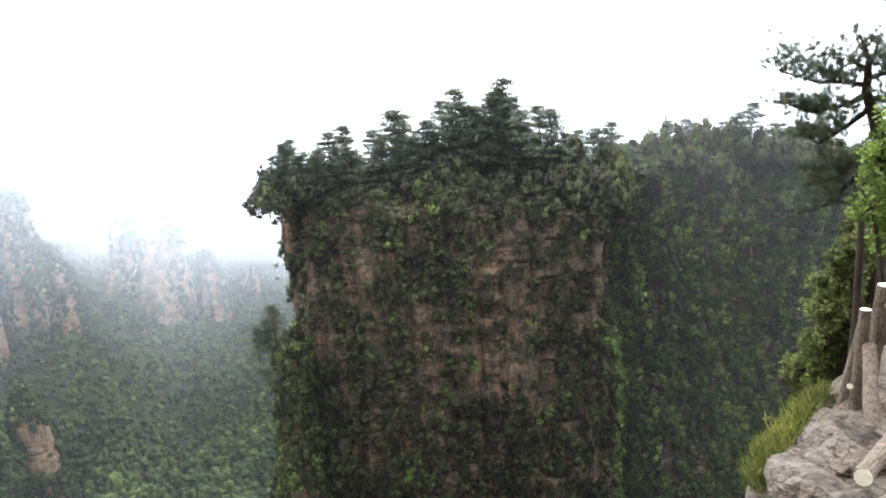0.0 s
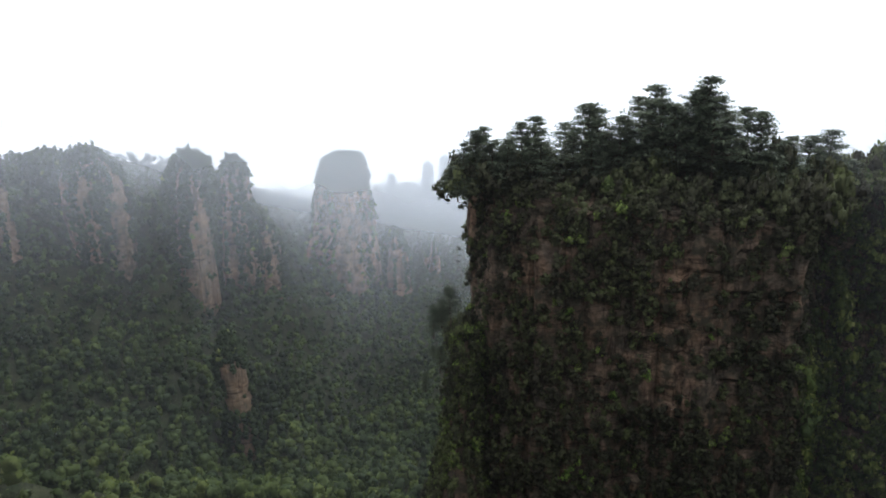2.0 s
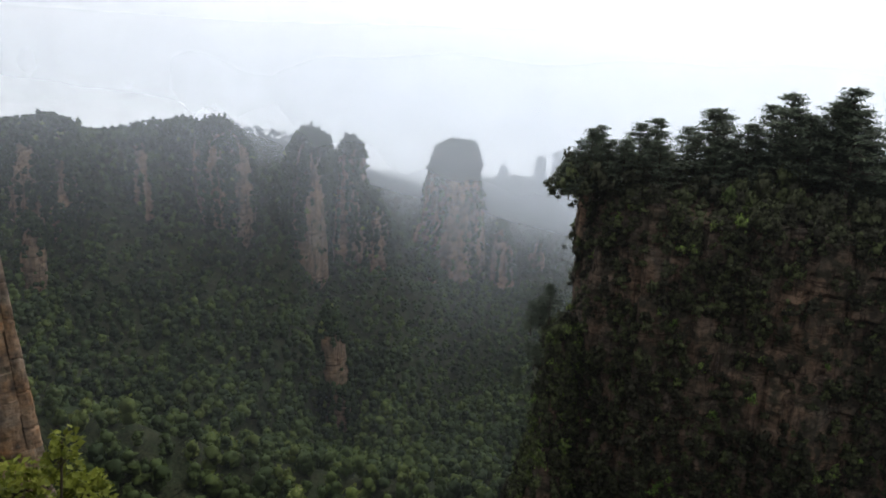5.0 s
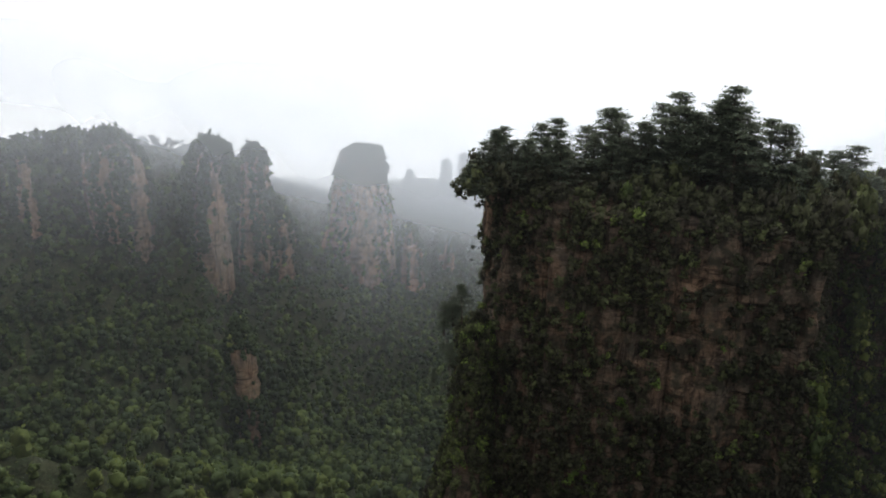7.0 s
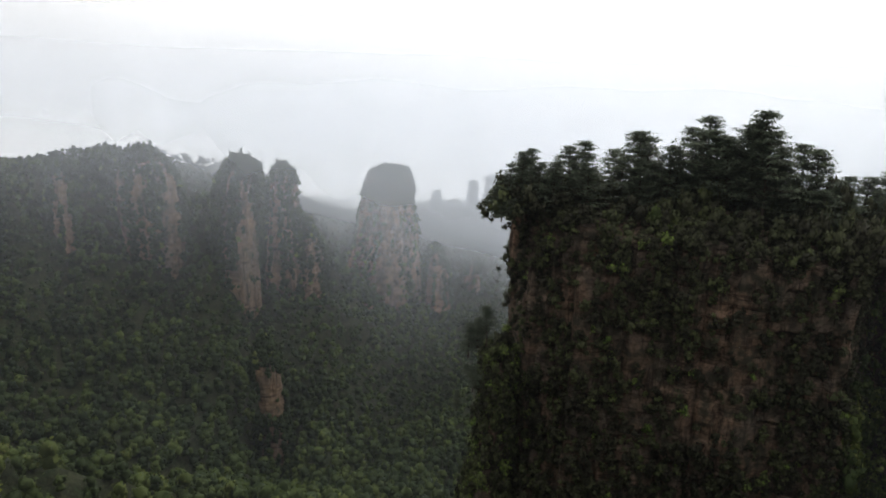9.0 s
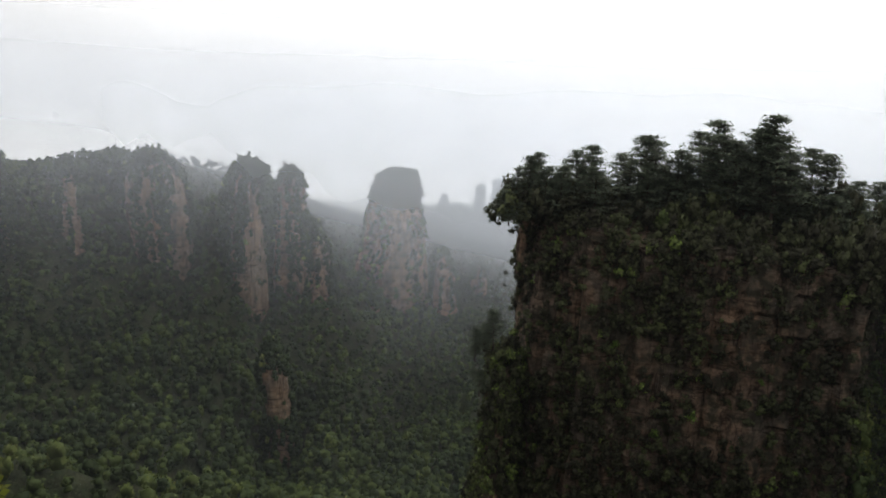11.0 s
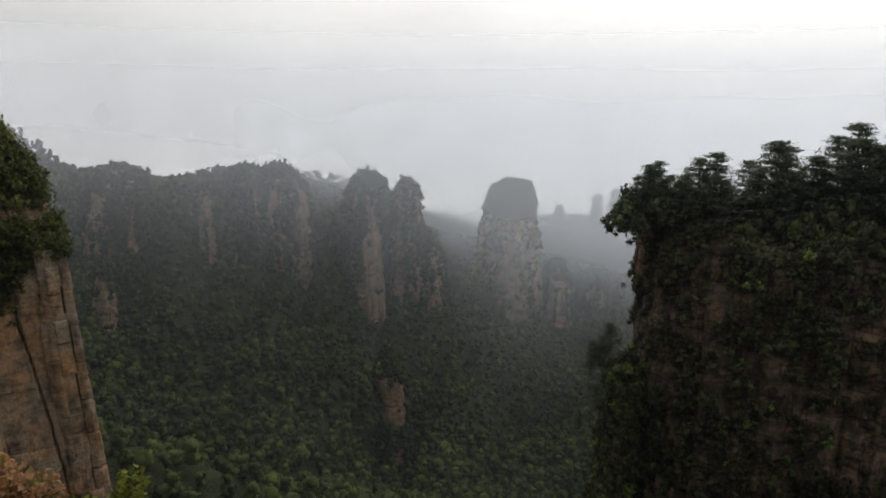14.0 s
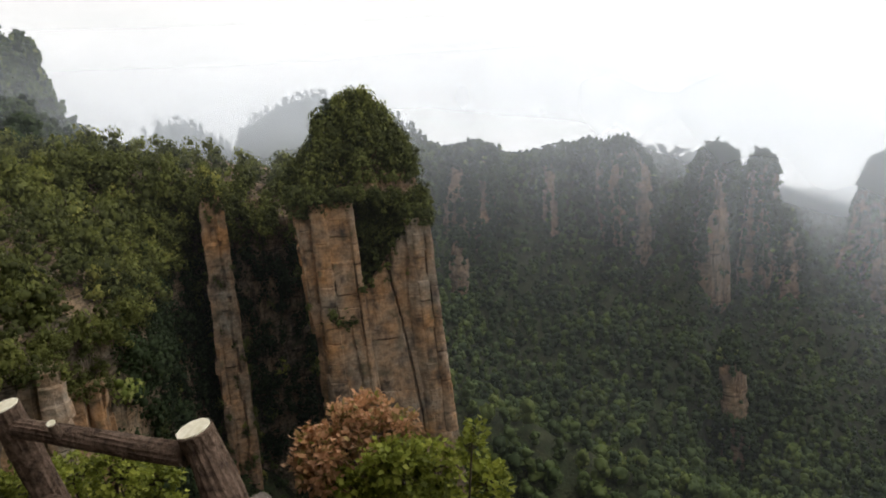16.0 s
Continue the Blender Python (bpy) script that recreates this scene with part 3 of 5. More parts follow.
TABLE = Mass([(-22.3, 113), (-14, 109), (0, 111), (14, 108), (26, 110), (30, 120), (30, 134), (38, 143), (52, 139), (66, 144), (82, 140), (104, 128), (130, 150), (95, 178), (40, 172), (0, 160), (-19, 150), (-28, 130)],
             -150, table_top, 0.75, 0.75, 11, flare=5.0, col=4.2, bed=5.0, rough=1.2, mound=table_mound, groove=0.5, crack=0.45, ledge=1.9)
TABLE.build("table_mountain", "dark grey sandstone table mountain with sheer jointed walls, overgrown with shrubs", M_ROCK_GREY, "cliff")
clothe(TABLE, "cliff_shrubs", "dense dark green shrubs clinging to the ledges of the table mountain", 6200, 800, 1.4,
       bare=[(14.6, 12.0, -16, -10.3), (13.9, 9.7, -21.7, -14.9), (8.5, 6.0, -16.9, -11.0), (-3.7, -8.5, -21.3, -12.6), (3.4, 0.5, -25, -20.3), (-0.6, -5.4, -29, -21.8), (-11.4, -13.4, -21, -14.5), (-7, -9, -27, -22.5)],
       bare_keep=0.26, patchy=0.1, keep=1.0, tint=(0.0, 0.85), top_size=1.9)
clothe(TABLE, "cliff_shrubs", "green trees that hide the flank of the table mountain's ridge", 3600, 60, 2.3, bare=[(40, -13.6, -60, 30)], bare_keep=0.0, keep=1.0, mat=M_FOREST, tint=(0.45, 1.0), tall=1.3)
clothe(TABLE, "cliff_shrubs", "bushy shrubs hanging in a swathe down the middle of the wall", 6500, 10, 1.6, bare=[(60, 4.3, -60, 30), (-1.9, -60, -60, 30), (60, -60, -60, -18.3)], bare_keep=0.0, keep=1.0, tint=(0.1, 0.8))
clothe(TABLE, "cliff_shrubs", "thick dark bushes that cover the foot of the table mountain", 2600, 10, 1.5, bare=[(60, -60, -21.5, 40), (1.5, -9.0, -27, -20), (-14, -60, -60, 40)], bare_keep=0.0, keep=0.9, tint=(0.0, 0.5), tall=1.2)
def wall_point(mass, az, el):
    """The place on a mass's wall at a bearing and height angle."""
    W = mass.wall.reshape(-1, 3)
    a, e, d = polar(W)
    return W[np.argmin((a - az) ** 2 + (e - el) ** 2 + 1e-3 * d)]


M_BRIGHT = leaf_material("bright_shrub_leaves", [(0.0, (0.09, 0.15, 0.04)), (0.5, (0.16, 0.25, 0.055)), (1.0, (0.25, 0.36, 0.085))], dirt=0.2)
bright = np.array([wall_point(TABLE, a, e) for a, e in ((3.9, -31.0), (3.3, -31.4), (4.3, -31.6), (3.7, -30.5), (-13.3, -10.2), (-12.9, -10.6), (4.4, -19.3), (4.2, -20.0), (-10.6, -25.5), (-10.0, -26.0), (-2.0, -23.6), (9.8, -11.4), (11.3, -14.6), (1.0, -25.6), (-6.6, -20.4))])
stand("bright_shrubs", "bright fresh green bushes on the ledges of the table mountain", bright + np.array([0, -0.7, -0.4]), rng.uniform(0.8, 1.5, len(bright)), rng.uniform(0.3, 1.0, len(bright)), LEAFY, M_BRIGHT, "shrubs")
RIM = TABLE.wall[:, -1]
rim_az, rim_el, rim_r = polar(RIM)
rim = RIM[(rim_az < 16) & (rim_az > -36) & (RIM[:, 1] < 152)]
rim = rim[rng.integers(0, len(rim), 420)] + np.stack([rng.uniform(-1, 1, 420), rng.uniform(-0.5, 5.0, 420), rng.uniform(-1.2, 0.6, 420)], 1)
stand("rim_shrubs", "bushy green shrubs spilling over the rim of the table mountain", rim, rng.uniform(1.0, 2.3, 420), rng.uniform(0.0, 0.8, 420) ** 1.2, SHRUBS, M_SHRUB, "shrubs")

# the lower buttress at its corner
BUTT = Mass(ring_at(13.2, 117, 6, 14, seed=4), -150, -45, 0.9, 1.0, 21, flare=34.0, rough=0.9)
BUTT.build("rock_buttress", "low overgrown sandstone buttress at the foot of the table mountain", M_ROCK_GREY, "cliff")
bright = np.array([wall_point(BUTT, a, e) for a, e in ((15.7, -26.2), (15.3, -26.8), (16.0, -25.6), (14.9, -24.0), (16.4, -28.0))])
stand("bright_shrubs", "bright yellow-green bushes on the buttress", bright + np.array([0, -0.8, 0.2]), rng.uniform(0.8, 1.4, 5), rng.uniform(0.4, 1.0, 5), LEAFY, M_BRIGHT, "shrubs")
clothe(BUTT, "buttress_shrubs", "dark green shrubs and small trees that cover the buttress", 1300, 60, 1.4, keep=1.0, tall=1.35, tint=(0.15, 1.0))

# far pillars
# distance, depth, base height; (height angle, left and right bearing) from the top down; label; bare stretches
PILLARS = [
    (448, 26, -150, ((-6.9, 24.6, 21.6), (-7.9, 24.9, 21.3), (-9.4, 25.3, 21.3), (-10.2, 25.4, 21.0), (-12.4, 25.6, 20.9), (-13.4, 26.3, 20.8), (-18.3, 26.9, 20.2), (-22, 28.4, 19.6)), "tall free-standing sandstone pillar with a wooded top, pale in the mist",
     [(25.3, 21.0, -13.3, -11.3), (21.3, 20.2, -18.6, -13.5), (23.9, 23.3, -11.4, -9.0), (22.3, 21.2, -11.4, -9.4), (25.6, 25.2, -17.6, -16.2)]),
    (462, 18, -150, ((-12.9, 19.8, 18.8), (-14.2, 20.4, 18.1), (-18, 20.8, 17.6)), "low rounded wooded rock hump beside the tall pillar", []),
    (500, 12, -170, ((-13.4, 16.2, 15.7), (-15, 16.8, 15.4), (-17.1, 17.0, 15.3), (-20, 17.6, 14.8)), "small sandstone pillar fading in the mist", [(16.9, 15.3, -17.3, -14.4)]),
    (345, 16, -140, ((-6.3, 35.9, 33.5), (-8.0, 36.7, 33.1), (-13.5, 37.1, 33.5), (-18.8, 36.8, 33.2), (-23, 38.4, 32.2)), "wooded sandstone pillar with a long tawny strip of bare rock",
     [(34.95, 34.3, -9.6, -8.2), (34.9, 34.0, -11.6, -9.0), (35.2, 33.7, -14.8, -11.0), (35.8, 33.3, -18.9, -14.4)]),
    (360, 10, -140, ((-6.9, 32.3, 30.8), (-7.5, 32.8, 30.5), (-10, 33.0, 30.3), (-14, 33.4, 29.6)), "slim twin-topped sandstone pillar beside its wooded neighbour", [(30.9, 30.3, -9.8, -7.8)]),
    (356, 16, -140, ((-5.6, 42.9, 40.7), (-6.8, 43.5, 39.6), (-8.6, 43.6, 39.1), (-13.8, 43.0, 39.2), (-18, 44, 38.4)), "broad wooded sandstone pillar with a narrow strip of bare rock", [(40.7, 39.4, -14.2, -9.6), (40.3, 39.6, -10, -7.4), (42.6, 42.0, -9.4, -7.6)]),
    (392, 18, -130, ((-5.6, 45.7, 43.4), (-8, 46.4, 43.0), (-13, 47.2, 42.4)), "flat-topped wooded bluff on the ridge", []),
    (350, 8, -110, ((-6.2, 47.8, 47.3), (-7.4, 48.0, 47.1), (-9.2, 48.3, 46.9), (-12, 48.8, 46.4)), "small rock spike with a bare face on the wooded slope", [(47.8, 46.8, -9.4, -6.8)]),
    (262, 9, -150, ((-20.6, 34.1, 32.9), (-22, 34.5, 32.1), (-26, 34.0, 31.6), (-29, 34.6, 31)), "short sandstone stub with a bare tawny face rising out of the forest", [(34.0, 31.8, -25.8, -22.4)]),
    (365, 14, -140, ((-11.0, 30.4, 29.2), (-12.6, 30.9, 28.4), (-18, 31.8, 27.5)), "wooded shoulder of rock below the twin-topped pillar", [(29.6, 29.1, -13.6, -12.0)]),
    (395, 10, -150, ((-16.6, 25.1, 24.3), (-20, 25.5, 23.8), (-24, 26, 23.4)), "low overgrown rock shoulder in the valley forest", [(25.1, 24.0, -20.4, -17.4)]),
    (348, 14, -140, ((-5.4, 55.4, 51.8), (-8, 56.3, 51.2), (-13, 57, 50.8)), "wooded rock bluff with pale bare patches", [(55.1, 54.4, -9.3, -6.6), (56.1, 55.4, -11.3, -9.2), (53.2, 52.4, -11.6, -7.6), (54.6, 54.0, -12.4, -10.6)]),
    (298, 8, -150, ((-12.4, 55.6, 54.5), (-14, 56.0, 54.2), (-17, 56.2, 54.4), (-20, 57, 54)), "small bluff with a bare tawny face on the slope", [(56.0, 54.1, -17.0, -12.7)]),
    (600, 9, -190, ((-8.5, 19.4, 19.0), (-12, 19.7, 18.7)), "slim rock pillar almost lost in the mist", []),
    (620, 12, -190, ((-7.6, 16.6, 15.9), (-12, 17.0, 15.4)), "rock pillar almost lost in the mist", []),
    (640, 12, -190, ((-7.1, 15.2, 14.4), (-12, 15.7, 13.8)), "wooded rock pillar almost lost in the mist", []),
]


def pillar_mass(r_, depth, z0, levels, seed):
    """A pillar whose sides follow the given bearings at each height."""
    zs = np.array([z_at(e, r_) for e, _, _ in levels])[::-1]
    half = np.array([math.radians(a - b) * r_ / 2 for _, a, b in levels])[::-1]
    mid = np.array([(a + b) / 2 for _, a, b in levels])[::-1]
    c0 = mid[-1]
    side = np.array([math.cos(radians(c0)), math.sin(radians(c0))])
    grow = lambda Z: np.interp(Z, zs, half) - half[-1]
    go = lambda Z: (np.radians(c0 - np.interp(Z, zs, mid)) * r_)[..., None] * side
    return Mass(ring_at(c0, r_, 2 * half[-1], depth, seed=seed), z0, zs[-1], 1.0, 1.2, seed, col=5.0, bed=7.0, rough=0.62, groove=0.9, swell=grow, slide=go), 2 * half.max()


for k, (r_, dp, z0, levels, lab, bare) in enumerate(PILLARS):
    ms, wd = pillar_mass(r_, dp, z0, levels, 65 + k)
    ms.build("rock_pillar", lab, M_ROCK_FAR, "rock pillar", "pillars of the valley")
    far_off = r_ > 550
    clothe(ms, "pillar_trees", "small trees and shrubs that cover " + ("the tall pillar" if k == 0 else "a rock pillar"), 120 if far_off else int(170 + wd * 34), 40 + int(wd * 9), 2.0, bare, 0.5 if k == 0 else 1.0, 0.16 if k == 0 else 0.05,
           M_FOREST, TINY_CROWNS if far_off else PILLAR_CROWNS, (0.0, 0.85 if k == 0 else 0.55), 1.15, top_size=2.0 if k == 0 else 1.5, soft=0.9 if k == 0 else 0.35, patchy=0.5 if k == 0 else 0.22)
    if k in (0, 3, 4, 5, 6, 11):  # taller trees that break the outline of the top
        tops = ms.wall[:, -1][rng.integers(0, len(ms.wall), 16)]
        mid_ = tops.mean(0)
        tops = mid_ + (tops - mid_) * rng.uniform(0.1, 1.0, (16, 1)) + np.array([0, 0, 0.4])
        stand("pillar_trees", "taller trees that stand out on top of a rock pillar", tops, rng.uniform(1.2, 2.3, 16), rng.uniform(0.0, 0.5, 16), MID_CROWNS, M_FOREST, "trees", rng.uniform(1.2, 2.1, 16))

# the near pillar of orange rock
LEAN = (1.5, 2.8)
NEAR = Mass(ring_at(63.15, 113.5, 20.0, 18, n=10, seed=5, yaw=12), -70, z_at(-9.4, 104), 0.5, 0.5, 51, flare=1.5, col=3.6, bed=3.0, rough=0.6, groove=1.0,
            mound=lambda x, y, t: 13.0 * math.sin(1.57 * t) ** 0.8 * np.ones(len(x)) + 3.0 * fbm(x / 6, y / 6, 58, 2), lean=LEAN)
pillar = NEAR.build("rock_pillar", "near sandstone pillar of tawny orange blocks under a wooded cap", M_ROCK_WARM, "rock pillar", "pillars of the valley")
for az, d, wd, dp, el, sd, cw, bd, rg, foot in ((65.5, 105.6, 6.0, 7.0, -8.7, 52, 2.6, 2.3, 0.26, -52), (67.5, 105.2, 2.8, 5.0, -8.9, 56, 2.6, 2.4, 0.30, -34.2), (61.6, 106.8, 8.6, 6.0, -15.4, 53, 5.0, 8.0, 0.34, -52),
                                                (58.5, 107.2, 3.4, 7.0, -10.4, 54, 2.2, 2.8, 0.36, -52), (65.0, 104.7, 3.4, 5.0, -18.6, 55, 2.6, 9.0, 0.26, -52)):
    slant = (lambda x, y: z_at(-16.6 + 1.3 * (63.4 - math.degrees(math.atan2(-x, y))), 103.8)) if sd == 53 else z_at(el, d - 3)
    face = Mass(rect_at(az, d, wd, dp, 5), foot, slant, 0.17, 0.17, sd, flare=1.0 if foot == -52 else 0.0, col=cw, bed=bd, rough=rg, groove=1.9, crack=0.12, ledge=0.9 if bd < 3 else 0.4, lean=tuple(0.62 * q for q in LEAN) if foot == -52 else (0.5, 0.9), mound=lambda x, y, t: 0.2 * np.ones(len(x)))
    part_mesh("rock_face", mesh_from("rock_face", face.V - np.array(pillar.location), face.F, M_ROCK_WARM), pillar)
    fr = face.wall[:, -1][polar(face.wall[:, -1])[2] < d]
    fr = fr[rng.integers(0, len(fr), 34)] + np.stack([rng.uniform(-0.4, 0.4, 34), rng.uniform(-0.3, 0.3, 34), rng.uniform(-1.6, 0.6, 34)], 1)
    stand("ledge_shrubs", "olive shrubs hanging over the edge of an orange rock face", fr, rng.uniform(0.6, 1.2, 34) * (1.35 if el > -12 else 0.9), rng.uniform(0.0, 0.6, 34), LEAFY, M_WARMLEAF, "shrubs")
    clothe(face, "ledge_shrubs", "dark olive shrubs on the ledges of the orange pillar", 40, 46, 1.05, bare=[(90, 40, -60, el - 0.5)], bare_keep=0.22, mat=M_WARMLEAF, tint=(0.0, 0.55), top_size=1.3)
nr = NEAR.wall[:, -1]
nr = nr[polar(nr)[2] < 116]
nr = nr[rng.integers(0, len(nr), 150)] + np.stack([rng.uniform(-0.8, 0.8, 150), rng.uniform(-0.8, 0.8, 150), rng.uniform(-1.6, 1.4, 150)], 1)
nr = nr * np.array([0.975, 0.975, 1.0])
stand("cap_shrubs", "olive shrubs hanging over the rim of the orange pillar", nr, rng.uniform(0.9, 1.8, 150), rng.uniform(0.0, 0.7, 150), LEAFY, M_WARMLEAF, "shrubs")
clothe(NEAR, "pillar_cap_trees", "olive green shrubs and trees heaped on the orange pillar", 420, 600, 1.5, bare=[(80, 63.4, -60, -10.0), (80, 40, -60, -16.5), (58.85, 40, -60, -11.5)], bare_keep=0.06, mat=M_WARMLEAF, protos=LEAFY, tint=(0.0, 0.8), top_size=2.0)

# the recess's shade is put into these shrubs' low tint range
clothe(NEAR, "ledge_shrubs", "shrubs filling the cleft of the orange pillar, tinted darker for its shade", 9000, 1, 1.5, bare=[(90, 63.2, -90, 40), (59.55, 30, -90, 40), (90, 30, -90, -16.8), (90, 30, -9, 40)], bare_keep=0.0, keep=1.0, mat=M_WARMLEAF, protos=LEAFY, tint=(0.0, 0.5))

# the thin column and the wooded left hill
COLUMN = Mass(rect_at(74.25, 118, 3.8, 5), -80, z_at(-8.2, 116), 0.35, 0.4, 61, flare=1.0, col=2.2, bed=3.5, rough=0.5, crack=0.2)
COLUMN.build("rock_pillar", "thin tawny sandstone column standing before dark forest", M_ROCK_WARM, "rock pillar", "pillars of the valley")
clothe(COLUMN, "column_shrubs", "dark shrubs in the cracks and on top of the thin column", 110, 26, 1.2, bare=[(75.85, 72.4, -19, -8.8)], bare_keep=0.12, mat=M_WARMLEAF, protos=LEAFY, tint=(0.0, 0.5), top_size=1.8)
HILL = Mass([tuple(at(a, 0, d)[:2]) for a, d in ((79.65, 112), (81.15, 96), (84.15, 86), (87.65, 82), (92.65, 76), (100, 70), (112, 80), (110, 150), (95, 190), (84.65, 190), (76.65, 175), (70.65, 160), (66.65, 150), (66.65, 128), (71.65, 124), (76.65, 124))],
            -80, lambda x, y: z_at(-15.5, 92) + 0.16 * max(0, math.hypot(x, y) - 96), 0.8, 0.8, 71, flare=3.0, col=4.5, bed=4.0, rough=0.8,
            mound=lambda x, y, t: 8.0 * np.minimum(1, 1.6 * t) * np.ones(len(x)))
hill = HILL.build("wooded_hill", "steep wooded hill over a tawny rock wall", M_ROCK_BROWN, "hill")
for az, d, wd, dp, el, sd in ((90.15, 82.6, 9.0, 7.0, -18.0, 72), (85.45, 86.4, 5.0, 6.0, -20.0, 73)):
    face = Mass(rect_at(az, d, wd, dp, -8), -70, z_at(el, d - 3), 0.25, 0.25, sd, flare=1.5, col=2.6, bed=3.4, rough=0.5, groove=1.4, crack=0.25, mound=lambda x, y, t: 0.3 * np.ones(len(x)))
    part_mesh("rock_face", mesh_from("rock_face", face.V - np.array(hill.location), face.F, M_ROCK_WARM), hill)
    fr = face.wall[:, -1][polar(face.wall[:, -1])[2] < d]
    fr = fr[rng.integers(0, len(fr), 46)] + np.stack([rng.uniform(-0.6, 0.6, 46), rng.uniform(-0.6, 0.6, 46), rng.uniform(-1.8, 1.2, 46)], 1)
    stand("rim_shrubs", "leafy shrubs hanging over the rock wall of the hill", fr, rng.uniform(0.7, 1.5, 46), rng.uniform(0.0, 0.7, 46), LEAFY, M_WARMLEAF, "shrubs")
# gully shade is put into the leaf colour: M_FOREST at its darkest tints
clothe(HILL, "hill_trees", "forest below the wooded hill, shade put into its darker leaves", 900, 1, 2.2, bare=[(120, 84.0, -60, 30), (120, 60, -12.5, 30)], bare_keep=0.0, keep=1.0, mat=M_FOREST, protos=LEAFY, tint=(0.0, 0.3))
clothe(HILL, "hill_trees", "thick sunny green broadleaf trees on the hill", 1300, 560, 2.0, bare=[(91.6, 85.6, -30, -15.8), (85.6, 81.5, -30, -17.3), (84.0, 60, -60, -12.5)], bare_keep=0.05, mat=M_WARMLEAF, protos=LEAFY, tint=(0.0, 0.8), top_size=2.5)
hr = HILL.wall[:, -1]
hr_az, _, hr_d = polar(hr)
hr = hr[(hr_az > 70) & (hr_az < 97) & (hr_d < 130)]
hr = hr[rng.integers(0, len(hr), 230)] * np.array([0.99, 0.99, 1.0]) + np.stack([rng.uniform(-3, 2, 230), rng.uniform(-1.5, 1.5, 230), rng.uniform(-2.2, 0.6, 230)], 1)
stand("rim_trees", "leafy green trees along the rim of the wooded hill", hr, rng.uniform(1.3, 2.4, 230), rng.uniform(0.0, 0.8, 230), LEAFY, M_WARMLEAF, "trees", rng.uniform(1.0, 1.5, 230))
BIG = Mass([tuple(at(a, 0, d)[:2]) for a, d in ((85.0, 400), (87.0, 372), (95, 345), (110, 370), (105, 480), (92, 500), (86.0, 460))], -60, z_at(5.0, 385) - 8, 2.2, 2.2, 81, flare=34.0, rough=0.8)
BIG.build("wooded_hill", "high misty wooded cliff behind the hill", M_SOIL, "hill")
clothe(BIG, "hill_trees", "hazy green forest on the high cliff", 1500, 150, 4.6, keep=1.0, mat=M_FOREST, protos=TINY_CROWNS, tint=(0.2, 0.8))

# ---- the forest of the valley ----
def scatter(az0, az1, r0, r1, gap):
    """Spots in a loose pattern, about gap metres apart."""
    out = []
    for r in np.arange(r0, r1, gap * 0.9):
        a = np.radians(np.arange(az0, az1, math.degrees(gap / r)) + rng.uniform(0, 1))
        rr = r + rng.uniform(-0.7, 0.7, len(a)) * gap
        a = a + rng.uniform(-0.6, 0.6, len(a)) * gap / r
        out.append(np.stack([-np.sin(a) * rr, np.cos(a) * rr], 1))
    p = np.concatenate(out)
    return np.concatenate([p, ground_z(p[:, 0], p[:, 1])[:, None]], 1)


def in_sight(p, tall):
    """Which treetops rise over the ground that lies between them and the lookout."""
    az, _, d = polar(p)
    top = np.degrees(np.arctan2(p[:, 2] + tall - EYE.z, d))
    ok = np.ones(len(p), bool)
    for q in np.linspace(0.35, 0.97, 22):
        ok &= np.degrees(np.arctan2(ground_z(p[:, 0] * q, p[:, 1] * q) - EYE.z, d * q)) < top + 0.1
    return p[ok]


def forest(name, label, spots, size, protos, tint=(0.0, 1.0), mat=None):
    spots = in_sight(spots, 2.2 * size)
    n = len(spots)
    s = size * rng.uniform(0.65, 1.35, n)
    p = spots - np.array([0, 0, 0.2]) * s[:, None]
    t = rng.uniform(*tint, n) * 0.75 + 0.35 * (fbm(p[:, 0] / 30, p[:, 1] / 30, 55, 3) + 0.3)
    az, _, d = polar(p)
    t = t - 0.12 + 0.22 * np.clip((245 - d) / 60, 0, 1) * (az > 18) * (az < 58) * (d > 90)  # fresher leaves low in the valley
    return stand(name, label, p, s, np.clip(t, 0, 1), protos, mat or M_FOREST, "forest", rng.uniform(0.9, 1.35, n))


forest("forest", "yellow-green broadleaf forest on the near spur of the valley", scatter(12, 60, 96, 186, 4.2), 2.9, FAR_CROWNS, (0.2, 0.85))
forest("forest", "dense broadleaf forest low on the valley slopes", scatter(11.5, 61, 186, 300, 3.6), 2.9, FAR_CROWNS)
forest("forest", "dense broadleaf forest high on the valley slopes", scatter(11.5, 61, 300, 460, 3.2), 2.4, MID_CROWNS, (0.0, 0.9))
forest("forest", "misty forest on the far slopes", scatter(8, 62, 460, 612, 4.6), 2.6, TINY_CROWNS, (0.0, 0.6))
forest("forest", "misty forest on the rounded hills behind the orange pillar", scatter(62, 86, 545, 600, 4.6), 2.4, TINY_CROWNS, (0.0, 0.6))
forest("forest", "misty forest below the high cliff", scatter(82, 97, 190, 420, 5.4), 3.4, TINY_CROWNS, (0.1, 0.8))
forest("forest", "dark forest in the ravine below the lookout", np.concatenate([scatter(-40, 6, 45, 112, 6.0), scatter(-40, -14, 112, 200, 6.0)]), 3.8, FAR_CROWNS, (0.0, 0.7))
forest("forest", "dark forest in the gully behind the orange pillar", scatter(64, 92, 60, 200, 4.3), 2.6, LEAFY, (0.1, 0.9))


